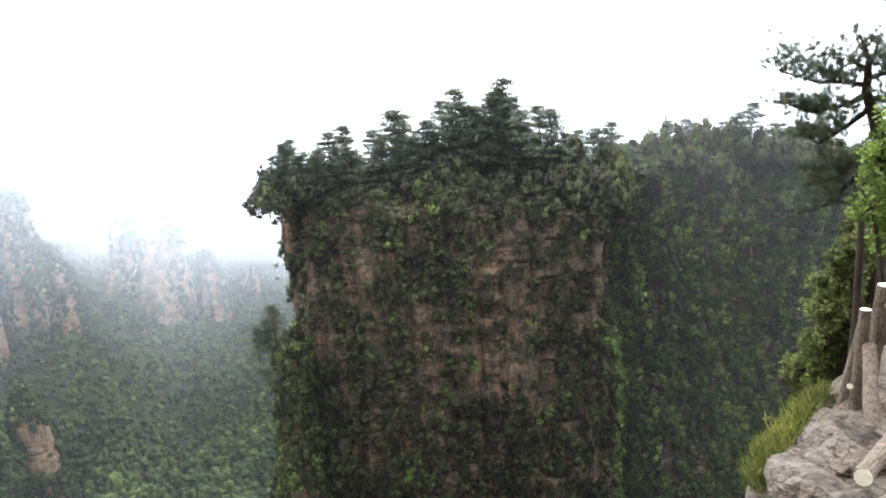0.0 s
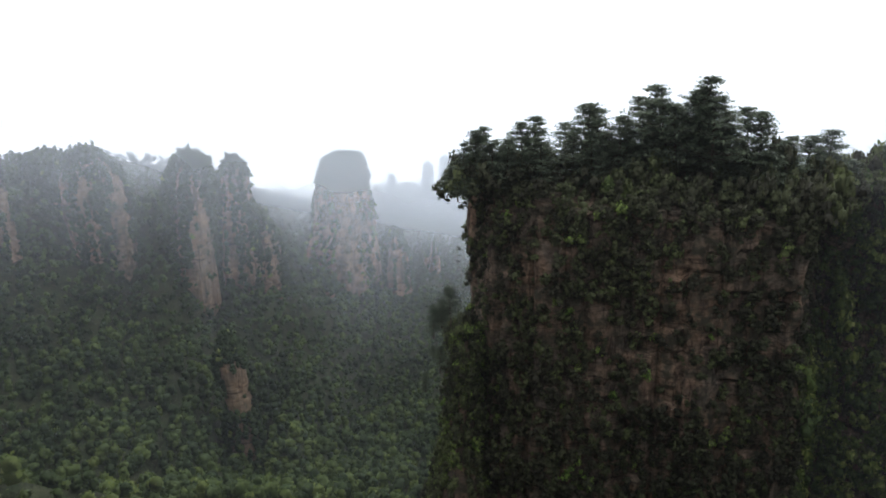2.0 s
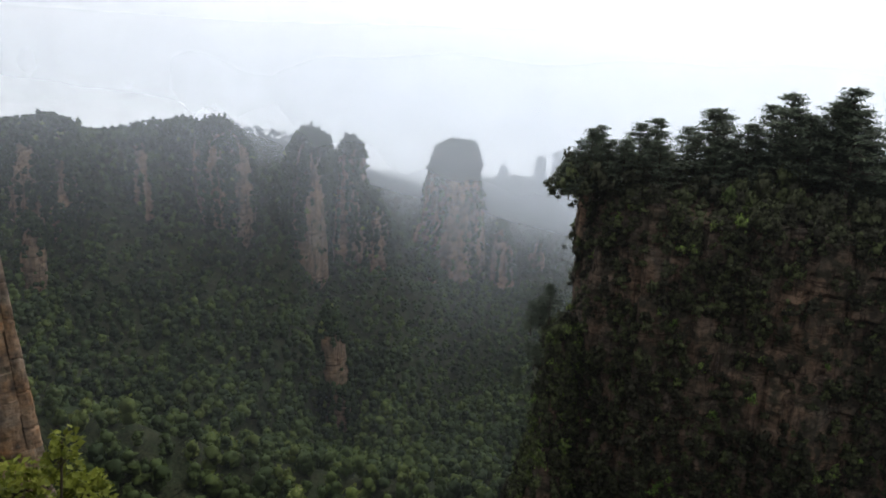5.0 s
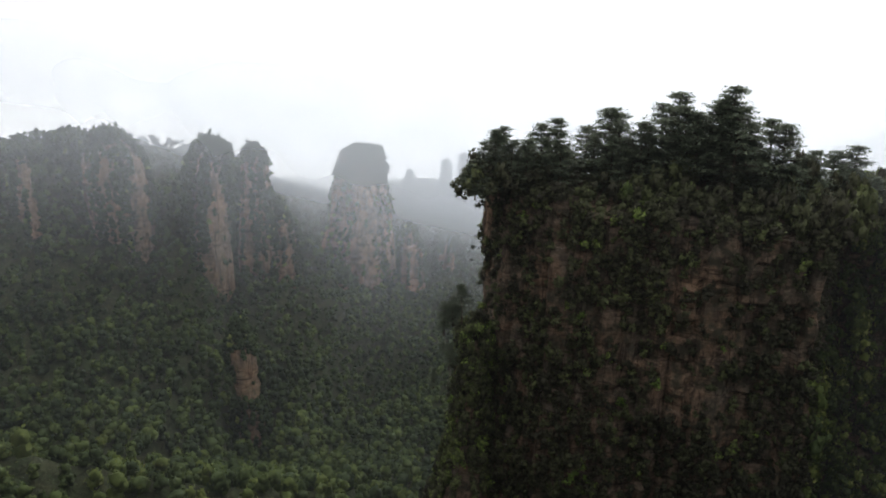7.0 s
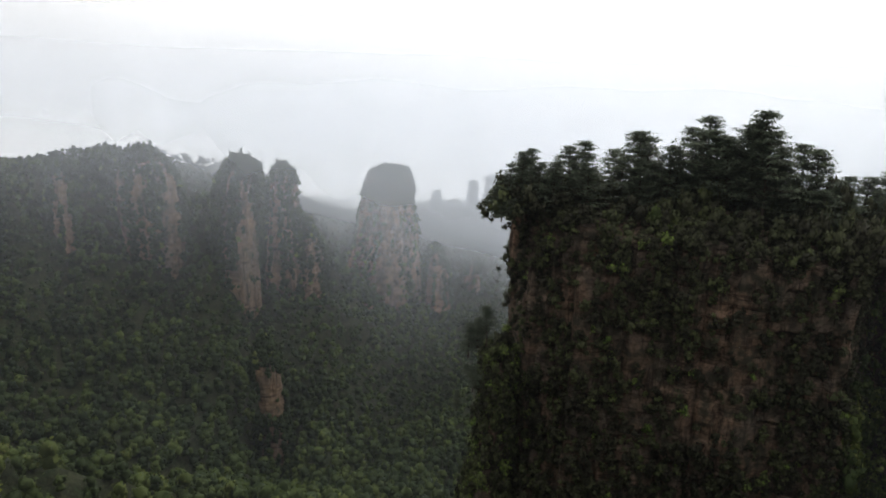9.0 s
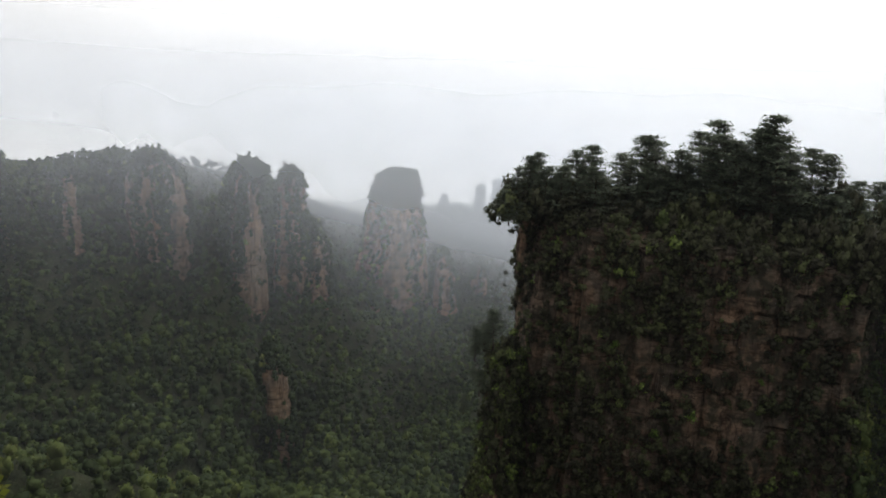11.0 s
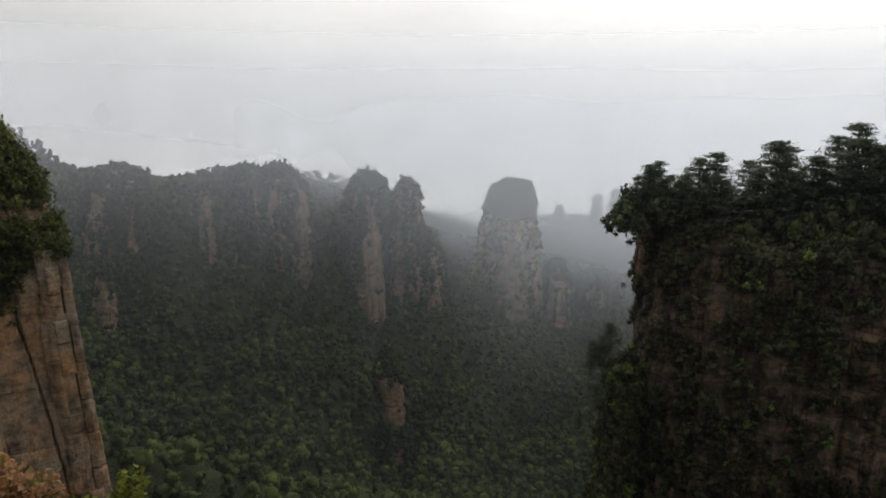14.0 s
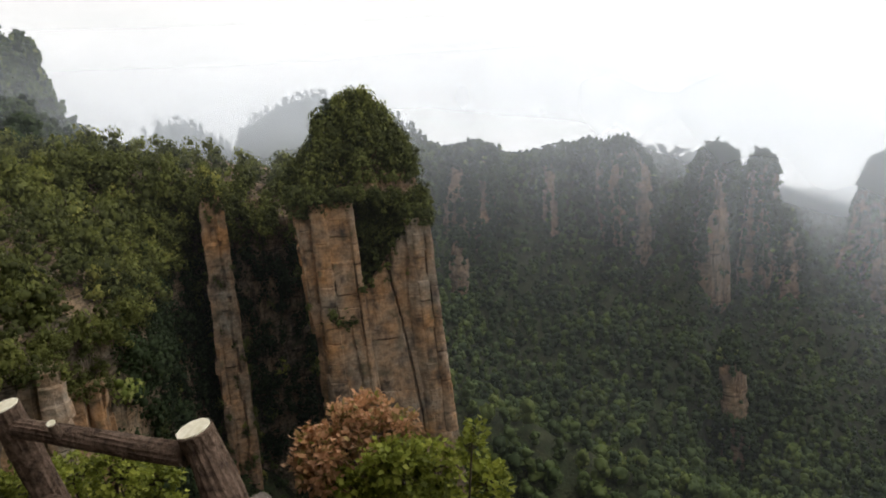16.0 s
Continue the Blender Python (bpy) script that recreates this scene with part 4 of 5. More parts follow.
# ---- pines ----
def tube(pts, radii, sides=6):
    """A bent, tapered limb along pts; triangles."""
    pts = [Vector(p) for p in pts]
    V, F = [], []
    for i, p in enumerate(pts):
        d = (pts[min(i + 1, len(pts) - 1)] - pts[max(i - 1, 0)]).normalized()
        a = d.orthogonal().normalized()
        b = d.cross(a)
        for k in range(sides):
            w = 6.2832 * k / sides
            V.append((p + (a * math.cos(w) + b * math.sin(w)) * radii[i])[:])
    for i in range(len(pts) - 1):
        for k in range(sides):
            q = (k + 1) % sides
            F += [(i * sides + k, i * sides + q, (i + 1) * sides + q), (i * sides + k, (i + 1) * sides + q, (i + 1) * sides + k)]
    return np.array(V), np.array(F)


def join(parts):
    V, F, o = [], [], 0
    for v, f in parts:
        V.append(v); F.append(f + o); o += len(v)
    return np.concatenate(V), np.concatenate(F)


def pine_meshes(h, seed, low=0.38, reach=0.30, levels=9, cards=14, card=0.026, flat=0.35, spread=0.055, slim=0.45, clumps=3):
    """Trunk with limbs, and layered plates of needles, of a pine h metres high."""
    r = np.random.default_rng(seed)
    bend = r.uniform(-0.05, 0.05, 2) * h
    line = lambda t: np.array([bend[0] * t * t, bend[1] * t * t, h * t])
    wood = [tube([line(t) for t in np.linspace(0, 0.98, 7)], [0.019 * h * (1 - 0.85 * t) for t in np.linspace(0, 1, 7)])]
    P, N = [], []
    for k in range(levels):
        t = low + (0.97 - low) * (k + r.uniform(-0.3, 0.3)) / (levels - 1)
        t = min(max(t, 0.15), 0.97)
        for q in range(r.integers(3, 6)):
            a = r.uniform(0, 6.283)
            g = (t - low) / (1 - low)
            length = h * reach * (0.10 + 0.95 * (1 - g) ** 0.75) * (0.65 + 0.35 * min(1, g * 4)) * r.uniform(0.6, 1.15)
            rise = length * (r.uniform(-0.15, 0.3) + 0.2 * g)
            s0 = line(t)
            tip = s0 + np.array([math.cos(a) * length, math.sin(a) * length, rise])
            mid = (s0 + tip) / 2 + np.array([0, 0, -0.06 * length])
            wood.append(tube([s0, mid, tip], [0.0065 * h, 0.0045 * h, 0.002 * h], 4))
            for c in np.linspace(0.35, 1.0, clumps):
                ctr = s0 * (1 - c) ** 2 + 2 * mid * c * (1 - c) + tip * c * c
                n = cards
                d = r.normal(size=(n, 3)) * np.array([spread, spread, spread * flat]) * h * (0.75 + 0.4 * (1 - g))
                P.append(ctr + d + np.array([0, 0, 0.012 * h]))
                nn = r.normal(size=(n, 3)) * 0.5 + np.array([0, 0, 1])
                N.append(nn / np.linalg.norm(nn, axis=1, keepdims=True))
    P, N = np.concatenate(P), np.concatenate(N)
    v, f = leaf_cards(P, N, card * h, r, slim)
    wv, wf = join(wood)
    sn = N + np.array([0, 0, 0.8]) + 0.5 * (P - line(0.6)) / (h * 0.3)
    sn /= np.linalg.norm(sn, axis=1, keepdims=True)
    return mesh_from("trunk", wv, wf, M_BARK, None, True), mesh_from("crown", v, f, M_PINE, np.repeat(r.uniform(0.05, 0.9, len(P)), 4), True, np.repeat(sn, 4, 0))


def tree_thing(meshes, name, label, category, group):
    t = thing(name, label, category, (0, 0, 0), group)
    part_mesh("trunk", meshes[0], t)
    part_mesh("crown", meshes[1], t)
    return t


PINES = [tree_thing(pine_meshes(10.0, 300 + k, (0.22, 0.16, 0.30, 0.20)[k], (0.27, 0.23, 0.30, 0.25)[k], 16, cards=10, card=0.024, flat=0.34, spread=0.036, clumps=4, slim=0.28), "pine_tree", "dark green mountain pine with layered boughs on the table mountain", "tree", "pines on the table mountain") for k in range(4)]


def mesa_z(x, y):
    """Height of the table mountain's top at a place."""
    t = np.concatenate(TABLE.top_pts + [TABLE.wall[:, -1]])
    k = np.argmin((t[:, 0] - x) ** 2 + (t[:, 1] - y) ** 2)
    return t[k, 2]


tuft = np.array([at(a, e, 114.5 + 0.6 * k) for k, (a, e) in enumerate(((15.2, -9.7), (14.7, -9.3), (14.4, -10.0), (13.9, -9.2), (13.6, -9.8), (14.9, -8.8), (14.2, -8.5), (13.2, -9.3), (13.7, -8.3), (15.4, -9.2)))])
stand("rim_shrubs", "dark bushes leaning out over the corner of the table mountain", tuft - np.array([0, 0, 1.0]), np.full(len(tuft), 1.7), rng.uniform(0.1, 0.6, len(tuft)), SHRUBS, M_SHRUB, "shrubs")
fill_az = rng.uniform(-29, 14.6, 460)
fill_d = np.where(fill_az < -15, rng.uniform(144, 165, 460), rng.uniform(112, 130, 460))
fill = np.array([at(a, 0, d) for a, d in zip(fill_az, fill_d)])
fill[:, 2] = [mesa_z(x, y) - 0.4 for x, y, _ in fill]
stand("treetops", "mixed dark green trees crowding the top of the table mountain", fill, rng.uniform(1.4, 2.5, 460), rng.uniform(0.0, 0.75, 460), SHRUBS, M_SHRUB, "trees", rng.uniform(1.1, 1.8, 460) * np.where(fill_az < -8, 1.5, 1.0))
# bearing, distance and the height angle of each pine's tip
CORNER_PINES = [(14.4, 115, -7.6), (13.4, 117, -5.8), (12.4, 119, -4.8), (11.6, 120, -4.5), (10.4, 118, -4.1), (9.5, 124, -4.7), (8.6, 121, -4.0), (7.6, 119, -3.8), (6.6, 126, -5.2)]
HUMP_PINES = [(4.6, 123, -3.4), (3.6, 121, -2.3), (2.7, 126, -3.0), (1.6, 124, -2.9), (0.4, 122, -2.6), (-0.6, 128, -1.9), (-1.6, 124, -1.3), (-2.6, 123, -1.5), (-3.5, 128, -1.9), (-4.4, 123, -1.4), (-5.3, 122, -0.75), (-6.0, 126, -1.6)]
RIDGE_PINES = [(-6.9, 123, -3.2), (-8.3, 127, -3.6), (-9.2, 124, -4.2), (-10.4, 129, -4.6), (-11.3, 127, -4.6), (-12.3, 133, -5.6), (-13.6, 135, -5.4), (-14.5, 138, -5.3),
              (-17.0, 156, -5.6), (-18.2, 158, -5.3), (-19.4, 160, -5.4), (-20.6, 157, -5.2), (-21.9, 160, -4.8), (-22.8, 158, -4.9), (-23.8, 162, -4.4), (-24.8, 160, -4.3), (-25.8, 158, -5.0), (-27.2, 156, -5.6)]
made = 0
PINE_SPOTS = CORNER_PINES + HUMP_PINES + RIDGE_PINES
PINE_SPOTS = [(a, d, e + (0.0 if -6.5 < a < 5 else 0.2 if a > 0 else 0.9 if a < -8 else 0.5)) for a, d, e in PINE_SPOTS] + [(a - 0.55, d - 3.0, e - (0.7 + 0.5 * (k % 3))) for k, (a, d, e) in enumerate(PINE_SPOTS)] + [(a + 0.5, d + 4.0, e - (0.5 + 0.4 * (k % 3))) for k, (a, d, e) in enumerate(PINE_SPOTS) if k % 2]
for az, d, el in PINE_SPOTS:
    p = at(az, el, d)
    g = mesa_z(p.x, p.y)
    h = p.z - g + 0.4
    h = min(max(h, 4.0), 15.0)
    proto = PINES[made % 4]
    m = Matrix.Translation((p.x, p.y, p.z - h)) @ Matrix.Rotation(made * 2.4, 4, "Z") @ Matrix.Diagonal((h / 10 * 1.0 + 0.22, h / 10 * 1.0 + 0.22, h / 10, 1))
    if made < 4:
        proto.matrix_world = m
    else:
        copy_thing(proto, m)
    made += 1
for az, d, el, h in ((15.4, 111, -17.4, 6.8), (14.6, 110, -17.0, 7.2), (16.1, 111, -18.6, 6.0), (16.2, 114, -20.8, 5.0), (16.9, 112, -23.4, 5.0), (15.6, 110, -21.8, 5.0)):
    p = at(az, el, d)
    c = copy_thing(PINES[made % 4], Matrix.Translation((p.x, p.y, p.z - h)) @ Matrix.Rotation(made * 2.4, 4, "Z") @ Matrix.Diagonal((h / 9, h / 9, h / 10, 1)))
    tagged(c, "small flat-topped pine on the buttress", group="pines on the buttress")
    made += 1

rail_thing = thing("handrail", "small dark log railing on top of the table mountain", "railing", tuple(at(5.9, -9.75, 109.5)))
for nm, a0, e0, a1, e1 in (("post", 6.3, -10.3, 6.3, -9.55), ("post", 5.9, -10.3, 5.9, -9.5), ("post", 5.5, -10.3, 5.5, -9.55), ("rail", 6.35, -9.65, 5.45, -9.62), ("rail", 6.35, -9.9, 5.45, -9.88)):
    q0, q1 = at(a0, e0, 109.0) - rail_thing.location, at(a1, e1, 109.0) - rail_thing.location
    tv, tf = tube([q0, (q0 + q1) / 2, q1], [0.07, 0.07, 0.07], 6)
    part_mesh(nm, mesh_from(nm, tv, tf, M_BARK, None, True), rail_thing)
side = np.array([at(13.9, -14.2, 111.5), at(13.9, -15.2, 111.5), at(12.6, -17.5, 111)])
stand("ledge_shrubs", "small bushes growing sideways out of the cliff edge", side, np.array([0.9, 0.7, 0.8]), np.array([0.4, 0.3, 0.5]), SHRUBS, M_SHRUB, "shrubs", np.array([0.5, 0.5, 0.7]))

# pines on the orange pillar's cap
for az, d, el, h in ((64.85, 112, -0.5, 6.0), (61.85, 110, -2.6, 5.0), (66.25, 110, -2.6, 5.0)):
    p = at(az, el, d)
    c = copy_thing(PINES[made % 4], Matrix.Translation((p.x, p.y, p.z - h)) @ Matrix.Rotation(made * 2.4, 4, "Z") @ Matrix.Diagonal((h / 10, h / 10, h / 10, 1)))
    tagged(c, "dark pine on the cap of the orange pillar", group="pines on the pillar")
    made += 1


# ---- the lookout: ledge, rocks, fence, bushes ----
M_LEDGE = rock_material("ledge_stone", (0.17, 0.148, 0.128), (0.185, 0.14, 0.108), (0.075, 0.064, 0.055), (0.09, 0.085, 0.055), 1.6, 0.3, 0.25)
M_LOG = bark_material("log_bark", (0.045, 0.030, 0.022), (0.19, 0.13, 0.095), 26.0, (1, 1, 1), 0.02)
M_LOG_PALE = bark_material("weathered_log", (0.10, 0.078, 0.06), (0.25, 0.20, 0.16), 22.0, (1, 1, 1), 0.02)
M_CUT, cn, cl, cb = material("sawn_wood", 0.7)
cr_ = ramp_node(cn, [(0.3, (0.62, 0.56, 0.40)), (0.7, (0.86, 0.82, 0.68))])
cl.new(noise_node(cn, cl, 30, 3), cr_.inputs[0])
cl.new(cr_.outputs[0], cb.inputs["Base Color"])
M_RED = leaf_material("copper_leaves", [(0.0, (0.17, 0.15, 0.05)), (0.25, (0.32, 0.18, 0.09)), (0.6, (0.48, 0.26, 0.16)), (0.85, (0.56, 0.34, 0.22)), (1.0, (0.22, 0.22, 0.05))], 0.5, 0.8)
M_LIME = leaf_material("lime_leaves", [(0.0, (0.10, 0.115, 0.024)), (0.5, (0.23, 0.26, 0.045)), (1.0, (0.38, 0.39, 0.085))], 0.5, 0.8)
M_FRESH = leaf_material("fresh_leaves", [(0.0, (0.08, 0.12, 0.03)), (0.5, (0.22, 0.30, 0.07)), (1.0, (0.36, 0.43, 0.12))], 0.5, 0.8)
M_OLIVE = leaf_material("olive_leaves", [(0.0, (0.075, 0.075, 0.035)), (0.5, (0.135, 0.15, 0.058)), (1.0, (0.27, 0.33, 0.10))], 0.5, 0.8)
M_GRASS = leaf_material("grass_blades", [(0.0, (0.10, 0.12, 0.03)), (0.6, (0.20, 0.23, 0.06)), (1.0, (0.36, 0.34, 0.13))], 0.6, 0.8)
M_TWIG = bark_material("twig_bark", (0.05, 0.04, 0.03), (0.11, 0.085, 0.06), 20.0)


def leaf_blades(pos, axis, nrm, length, width):
    """Pointed leaves: from pos along axis, four corners and a folded midrib."""
    b = np.cross(axis, nrm)
    b /= np.linalg.norm(b, axis=1, keepdims=True) + 1e-9
    L, W = length[:, None], width[:, None]
    v = np.stack([pos, pos + axis * L * 0.45 + b * W, pos + axis * L - nrm * L * 0.18, pos + axis * L * 0.45 - b * W], 1)
    o = np.arange(len(pos))[:, None] * 4
    return v.reshape(-1, 3), np.concatenate([o + np.array([[0, 1, 2]]), o + np.array([[0, 2, 3]])])


def bush_meshes(lobes, sprays, per, leaf, slim, mat, seed, foot, stem=0.02, red=None):
    """A leafy bush: stems from the foot to each spray, and rosettes of leaves. lobes: (x, y, z, radius)."""
    r = np.random.default_rng(seed)
    w = np.array([q[3] ** 2 for q in lobes])
    pick = r.choice(len(lobes), sprays, p=w / w.sum())
    d = r.normal(size=(sprays, 3)) + np.array([0, 0, 0.25])
    d /= np.linalg.norm(d, axis=1, keepdims=True)
    L = np.array(lobes)
    c = L[pick, :3] + d * (L[pick, 3] * r.uniform(0.45, 1.1, sprays) ** 0.6)[:, None]
    wood = []
    for q in range(len(lobes)):
        wood.append(tube([foot, (Vector(foot) + Vector(L[q, :3])) / 2 + Vector((0, 0, 0.1)), L[q, :3]], [stem, stem * 0.75, stem * 0.5], 6))
    for q in range(0, sprays, 2):
        wood.append(tube([L[pick[q], :3], (L[pick[q], :3] + c[q]) / 2, c[q]], [stem * 0.4, stem * 0.25, stem * 0.12], 3))
    n = sprays * per
    a = r.normal(size=(n, 3)) + np.repeat(d, per, 0) * 0.8 + np.array([0, 0, 0.15])
    a /= np.linalg.norm(a, axis=1, keepdims=True)
    nn = r.normal(size=(n, 3)) * 0.5 + np.array([0, 0, 0.8]) + np.repeat(d, per, 0) * 0.4
    nn -= a * np.sum(nn * a, 1, keepdims=True)
    nn /= np.linalg.norm(nn, axis=1, keepdims=True) + 1e-9
    ln = leaf * r.uniform(0.6, 1.3, n)
    v, f = leaf_blades(np.repeat(c, per, 0) + r.normal(size=(n, 3)) * leaf * 0.5, a, nn, ln, ln * slim)
    tint = np.clip(np.repeat(r.uniform(0.1, 0.85, sprays), per) + r.normal(size=n) * 0.14, 0, 1)
    wv, wf = join(wood)
    return mesh_from("stem", wv, wf, M_TWIG, None, True), mesh_from("foliage", v, f, mat, np.repeat(tint, 4))


def bush(name, label, lobes, sprays, per, leaf, slim, mat, seed, foot, stem=0.02, category="bush"):
    t = thing(name, label, category, tuple(foot))
    o = np.array(foot)
    sm, fm = bush_meshes([tuple(np.array(q[:3]) - o) + (q[3],) for q in lobes], sprays, per, leaf, slim, mat, seed, (0, 0, 0), stem)
    part_mesh("stem", sm, t)
    part_mesh("foliage", fm, t)
    return t


def lobes_at(spots, d):
    """(az, el, angular radius) -> lobes about d metres away."""
    return [(*at(a, e, d + (k % 3 - 1) * 0.25), math.radians(w) * d / math.cos(radians(e))) for k, (a, e, w) in enumerate(spots)]


def gz(p):
    return float(ground_z(np.array([p[0]]), np.array([p[1]]))[0])


def foot_at(az, d):
    p = at(az, 0, d)
    return (p.x, p.y, gz(p))


bush("copper_bush", "bush with coppery red spring leaves below the lookout", lobes_at([(68.25, -28.2, 1.9), (65.85, -26.3, 1.7), (63.85, -25.6, 1.5), (62.25, -27.4, 1.8), (60.45, -26.6, 0.9), (65.6, -28.6, 1.6), (68.3, -30.0, 1.3)], 7.0), 400, 10, 0.078, 0.32, M_RED, 401, foot_at(65.15, 7.0))
bush("lime_bush", "yellow-green leafy bush beside the copper bush", lobes_at([(62.6, -29.4, 1.5), (65.4, -31.2, 1.7), (60.4, -28.4, 1.1), (61.15, -30.0, 2.0), (58.15, -30.2, 2.0), (54.8, -29.0, 1.1), (54.6, -27.5, 0.7), (63.25, -32.0, 2.0), (53.4, -31.6, 1.8), (58.85, -33.5, 2.4), (65.15, -33.5, 2.0)], 6.6), 720, 10, 0.066, 0.44, M_LIME, 402, foot_at(58.65, 6.6))
bush("green_bush", "leafy green bush behind the log fence", lobes_at([(84.15, -26.6, 2.0), (81.45, -27.6, 1.6), (87.15, -26.0, 1.8), (89.65, -25.8, 1.9), (92.65, -25.8, 2.0), (85.15, -29.2, 2.0), (89.15, -29.5, 2.2), (80.65, -30.5, 1.6), (77.15, -31.5, 1.5)], 5.6), 1000, 9, 0.042, 0.42, M_LIME, 403, foot_at(85.65, 5.6))


def log(name, a, b, ra, rb, mat, parent, seed, label="", ends=(True, True)):
    """A barked log from a to b with ridged bark, knots and pale sawn ends."""
    a, b = Vector(a), Vector(b)
    o = parent.location
    d = (b - a).normalized()
    u = d.orthogonal().normalized()
    w = d.cross(u)
    r = np.random.default_rng(seed)
    sides, rings = 30, max(6, int((b - a).length / 0.04))
    bm = bmesh.new()
    rows = []
    ph = r.uniform(0, 6.28, sides)
    for i in range(rings + 1):
        t = i / rings
        rad = ra + (rb - ra) * t
        c = a.lerp(b, t) + u * 0.08 * ra * math.sin(5 * t + ph[0]) + w * 0.08 * ra * math.sin(4 * t + ph[1])
        rows.append([])
        for k in range(sides):
            g = rad * (1 + 0.035 * math.sin(ph[k] + 14 * t * (b - a).length) + (0.03 if k % 2 else -0.03) + r.uniform(-0.025, 0.025))
            an = 6.2832 * k / sides + 0.15 * math.sin(3 * t + ph[2])
            rows[-1].append(bm.verts.new(c + (u * math.cos(an) + w * math.sin(an)) * g - o))
    for i in range(rings):
        for k in range(sides):
            q = (k + 1) % sides
            bm.faces.new((rows[i][k], rows[i][q], rows[i + 1][q], rows[i + 1][k]))
    bm.faces.new(rows[0][::-1])
    bm.faces.new(rows[-1])
    ob = part(name, bm, mat, parent, label)
    for on, c, n_, rad in ((ends[0], a, -d, ra), (ends[1], b, d, rb)):
        if not on:
            continue
        em = bmesh.new()
        ring0 = [em.verts.new(c + (u * math.cos(6.2832 * k / 20) + w * math.sin(6.2832 * k / 20)) * rad * 0.94 * (1 + 0.03 * math.sin(3 * k)) + n_ * 0.001 - o) for k in range(20)]
        ring1 = [em.verts.new(v.co + n_ * 0.005) for v in ring0]
        for k in range(20):
            q = (k + 1) % 20
            f = em.faces.new((ring0[k], ring0[q], ring1[q], ring1[k]))
        em.faces.new(ring1)
        bmesh.ops.recalc_face_normals(em, faces=em.faces)
        part("sawn_end", em, M_CUT, ob, "pale sawn end of the log")
    return ob


fence = thing("log_fence", "rustic bark log fence with pale sawn post tops", "fence", (-2.4, 0.5, -0.6))
top1, low1 = at(78.05, -24.6, 2.45), at(76.05, -30.5, 2.45)
log("post", low1 + (low1 - top1) * 2.6, top1, 0.074, 0.064, M_LOG, fence, 1, ends=(False, True))
top0, low0 = at(90.55, -19.9, 3.1), at(88.65, -26.5, 3.1)
log("post", low0 + (low0 - top0) * 2.6, top0, 0.068, 0.058, M_LOG, fence, 2, ends=(False, True))
log("rail", at(89.95, -21.6, 3.05), at(78.85, -26.2, 2.47), 0.039, 0.044, M_LOG, fence, 3, ends=(False, False))
log("rail", at(89.25, -26.8, 3.05), at(76.65, -33.5, 2.45), 0.037, 0.042, M_LOG, fence, 4, ends=(False, False))
log("brace", at(77.65, -25.9, 2.44), at(73.85, -38.0, 2.15), 0.052, 0.080, M_LOG, fence, 5, ends=(False, False))
knot = at(87.45, -22.0, 2.84)
log("stub", knot - Vector((0.0, 0.0, 0.05)), knot + Vector((0.03, -0.02, 0.022)), 0.018, 0.016, M_LOG, fence, 6, ends=(False, True))
far = at(104, -18, 4.2)
log("rail", far, at(91.05, -21.4, 3.1), 0.046, 0.046, M_LOG, fence, 7, ends=(False, False))


def boulder(name, label, centre, size, seed, mat):
    bm = bmesh.new()
    bmesh.ops.create_icosphere(bm, subdivisions=5, radius=1.0)
    r = np.random.default_rng(seed)
    planes = r.normal(size=(16, 3))
    planes /= np.linalg.norm(planes, axis=1, keepdims=True)
    dist = r.uniform(0.62, 0.98, 16)
    for v in bm.verts:
        c = planes @ np.array(v.co)
        k = min(1.15, float(np.min(np.where(c > 0.05, dist / np.maximum(c, 0.05), 9))))
        p = v.co * 1.4 + Vector((seed, seed * 2, 0))
        k *= 1 + 0.05 * noise.noise(p * 2.7) + 0.035 * noise.noise(p * 8) - 0.05 * max(0, 0.25 - abs(noise.noise(p * 3.3))) * 4
        v.co = Vector((v.co.x * size[0], v.co.y * size[1], v.co.z * size[2])) * k
    me = bpy.data.meshes.new(name)
    bm.to_mesh(me)
    bm.free()
    me.materials.append(mat)
    ob = new(name, me)
    ob.location = centre
    return tagged(ob, label, "rock")


boulder("boulder", "rounded grey stone at the foot of the fence post", at(74.25, -31.6, 2.4), (0.10, 0.09, 0.08), 3, M_LEDGE)

LEDGE = Mass([tuple(at(a, 0, d)[:2]) for a, d in ((-23.5, 4.4), (-25.0, 6.2), (-26.6, 7.3), (-28.6, 8.2), (-31.2, 9.5), (-36, 11.5), (-50, 11), (-62, 6), (-46, 3.0), (-30, 2.8))], -14, -2.12, 0.09, 0.12, 91, flare=0.6, col=1.2, bed=0.9, rough=0.13,
             mound=lambda x, y, t: 0.10 * np.ones(len(x)) + 0.5 * fbm(x / 0.9, y / 0.9, 92, 4) * min(1, 3 * t))
LEDGE.build("rock_ledge", "weathered grey rock ledge below the lookout, edged with grass", M_LEDGE, "rock")
boulder("boulder", "broken pale grey boulder on the rock ledge", at(-31.4, -27.9, 6.9), (0.42, 0.6, 0.24), 7, M_LEDGE)
boulder("boulder", "low weathered slab of grey rock on the ledge", at(-36.0, -33.0, 5.6), (0.6, 0.6, 0.4), 12, M_LEDGE)
boulder("boulder", "flat grey stone at the lip of the ledge", at(-29.3, -30.6, 6.2), (0.34, 0.45, 0.14), 15, M_LEDGE)

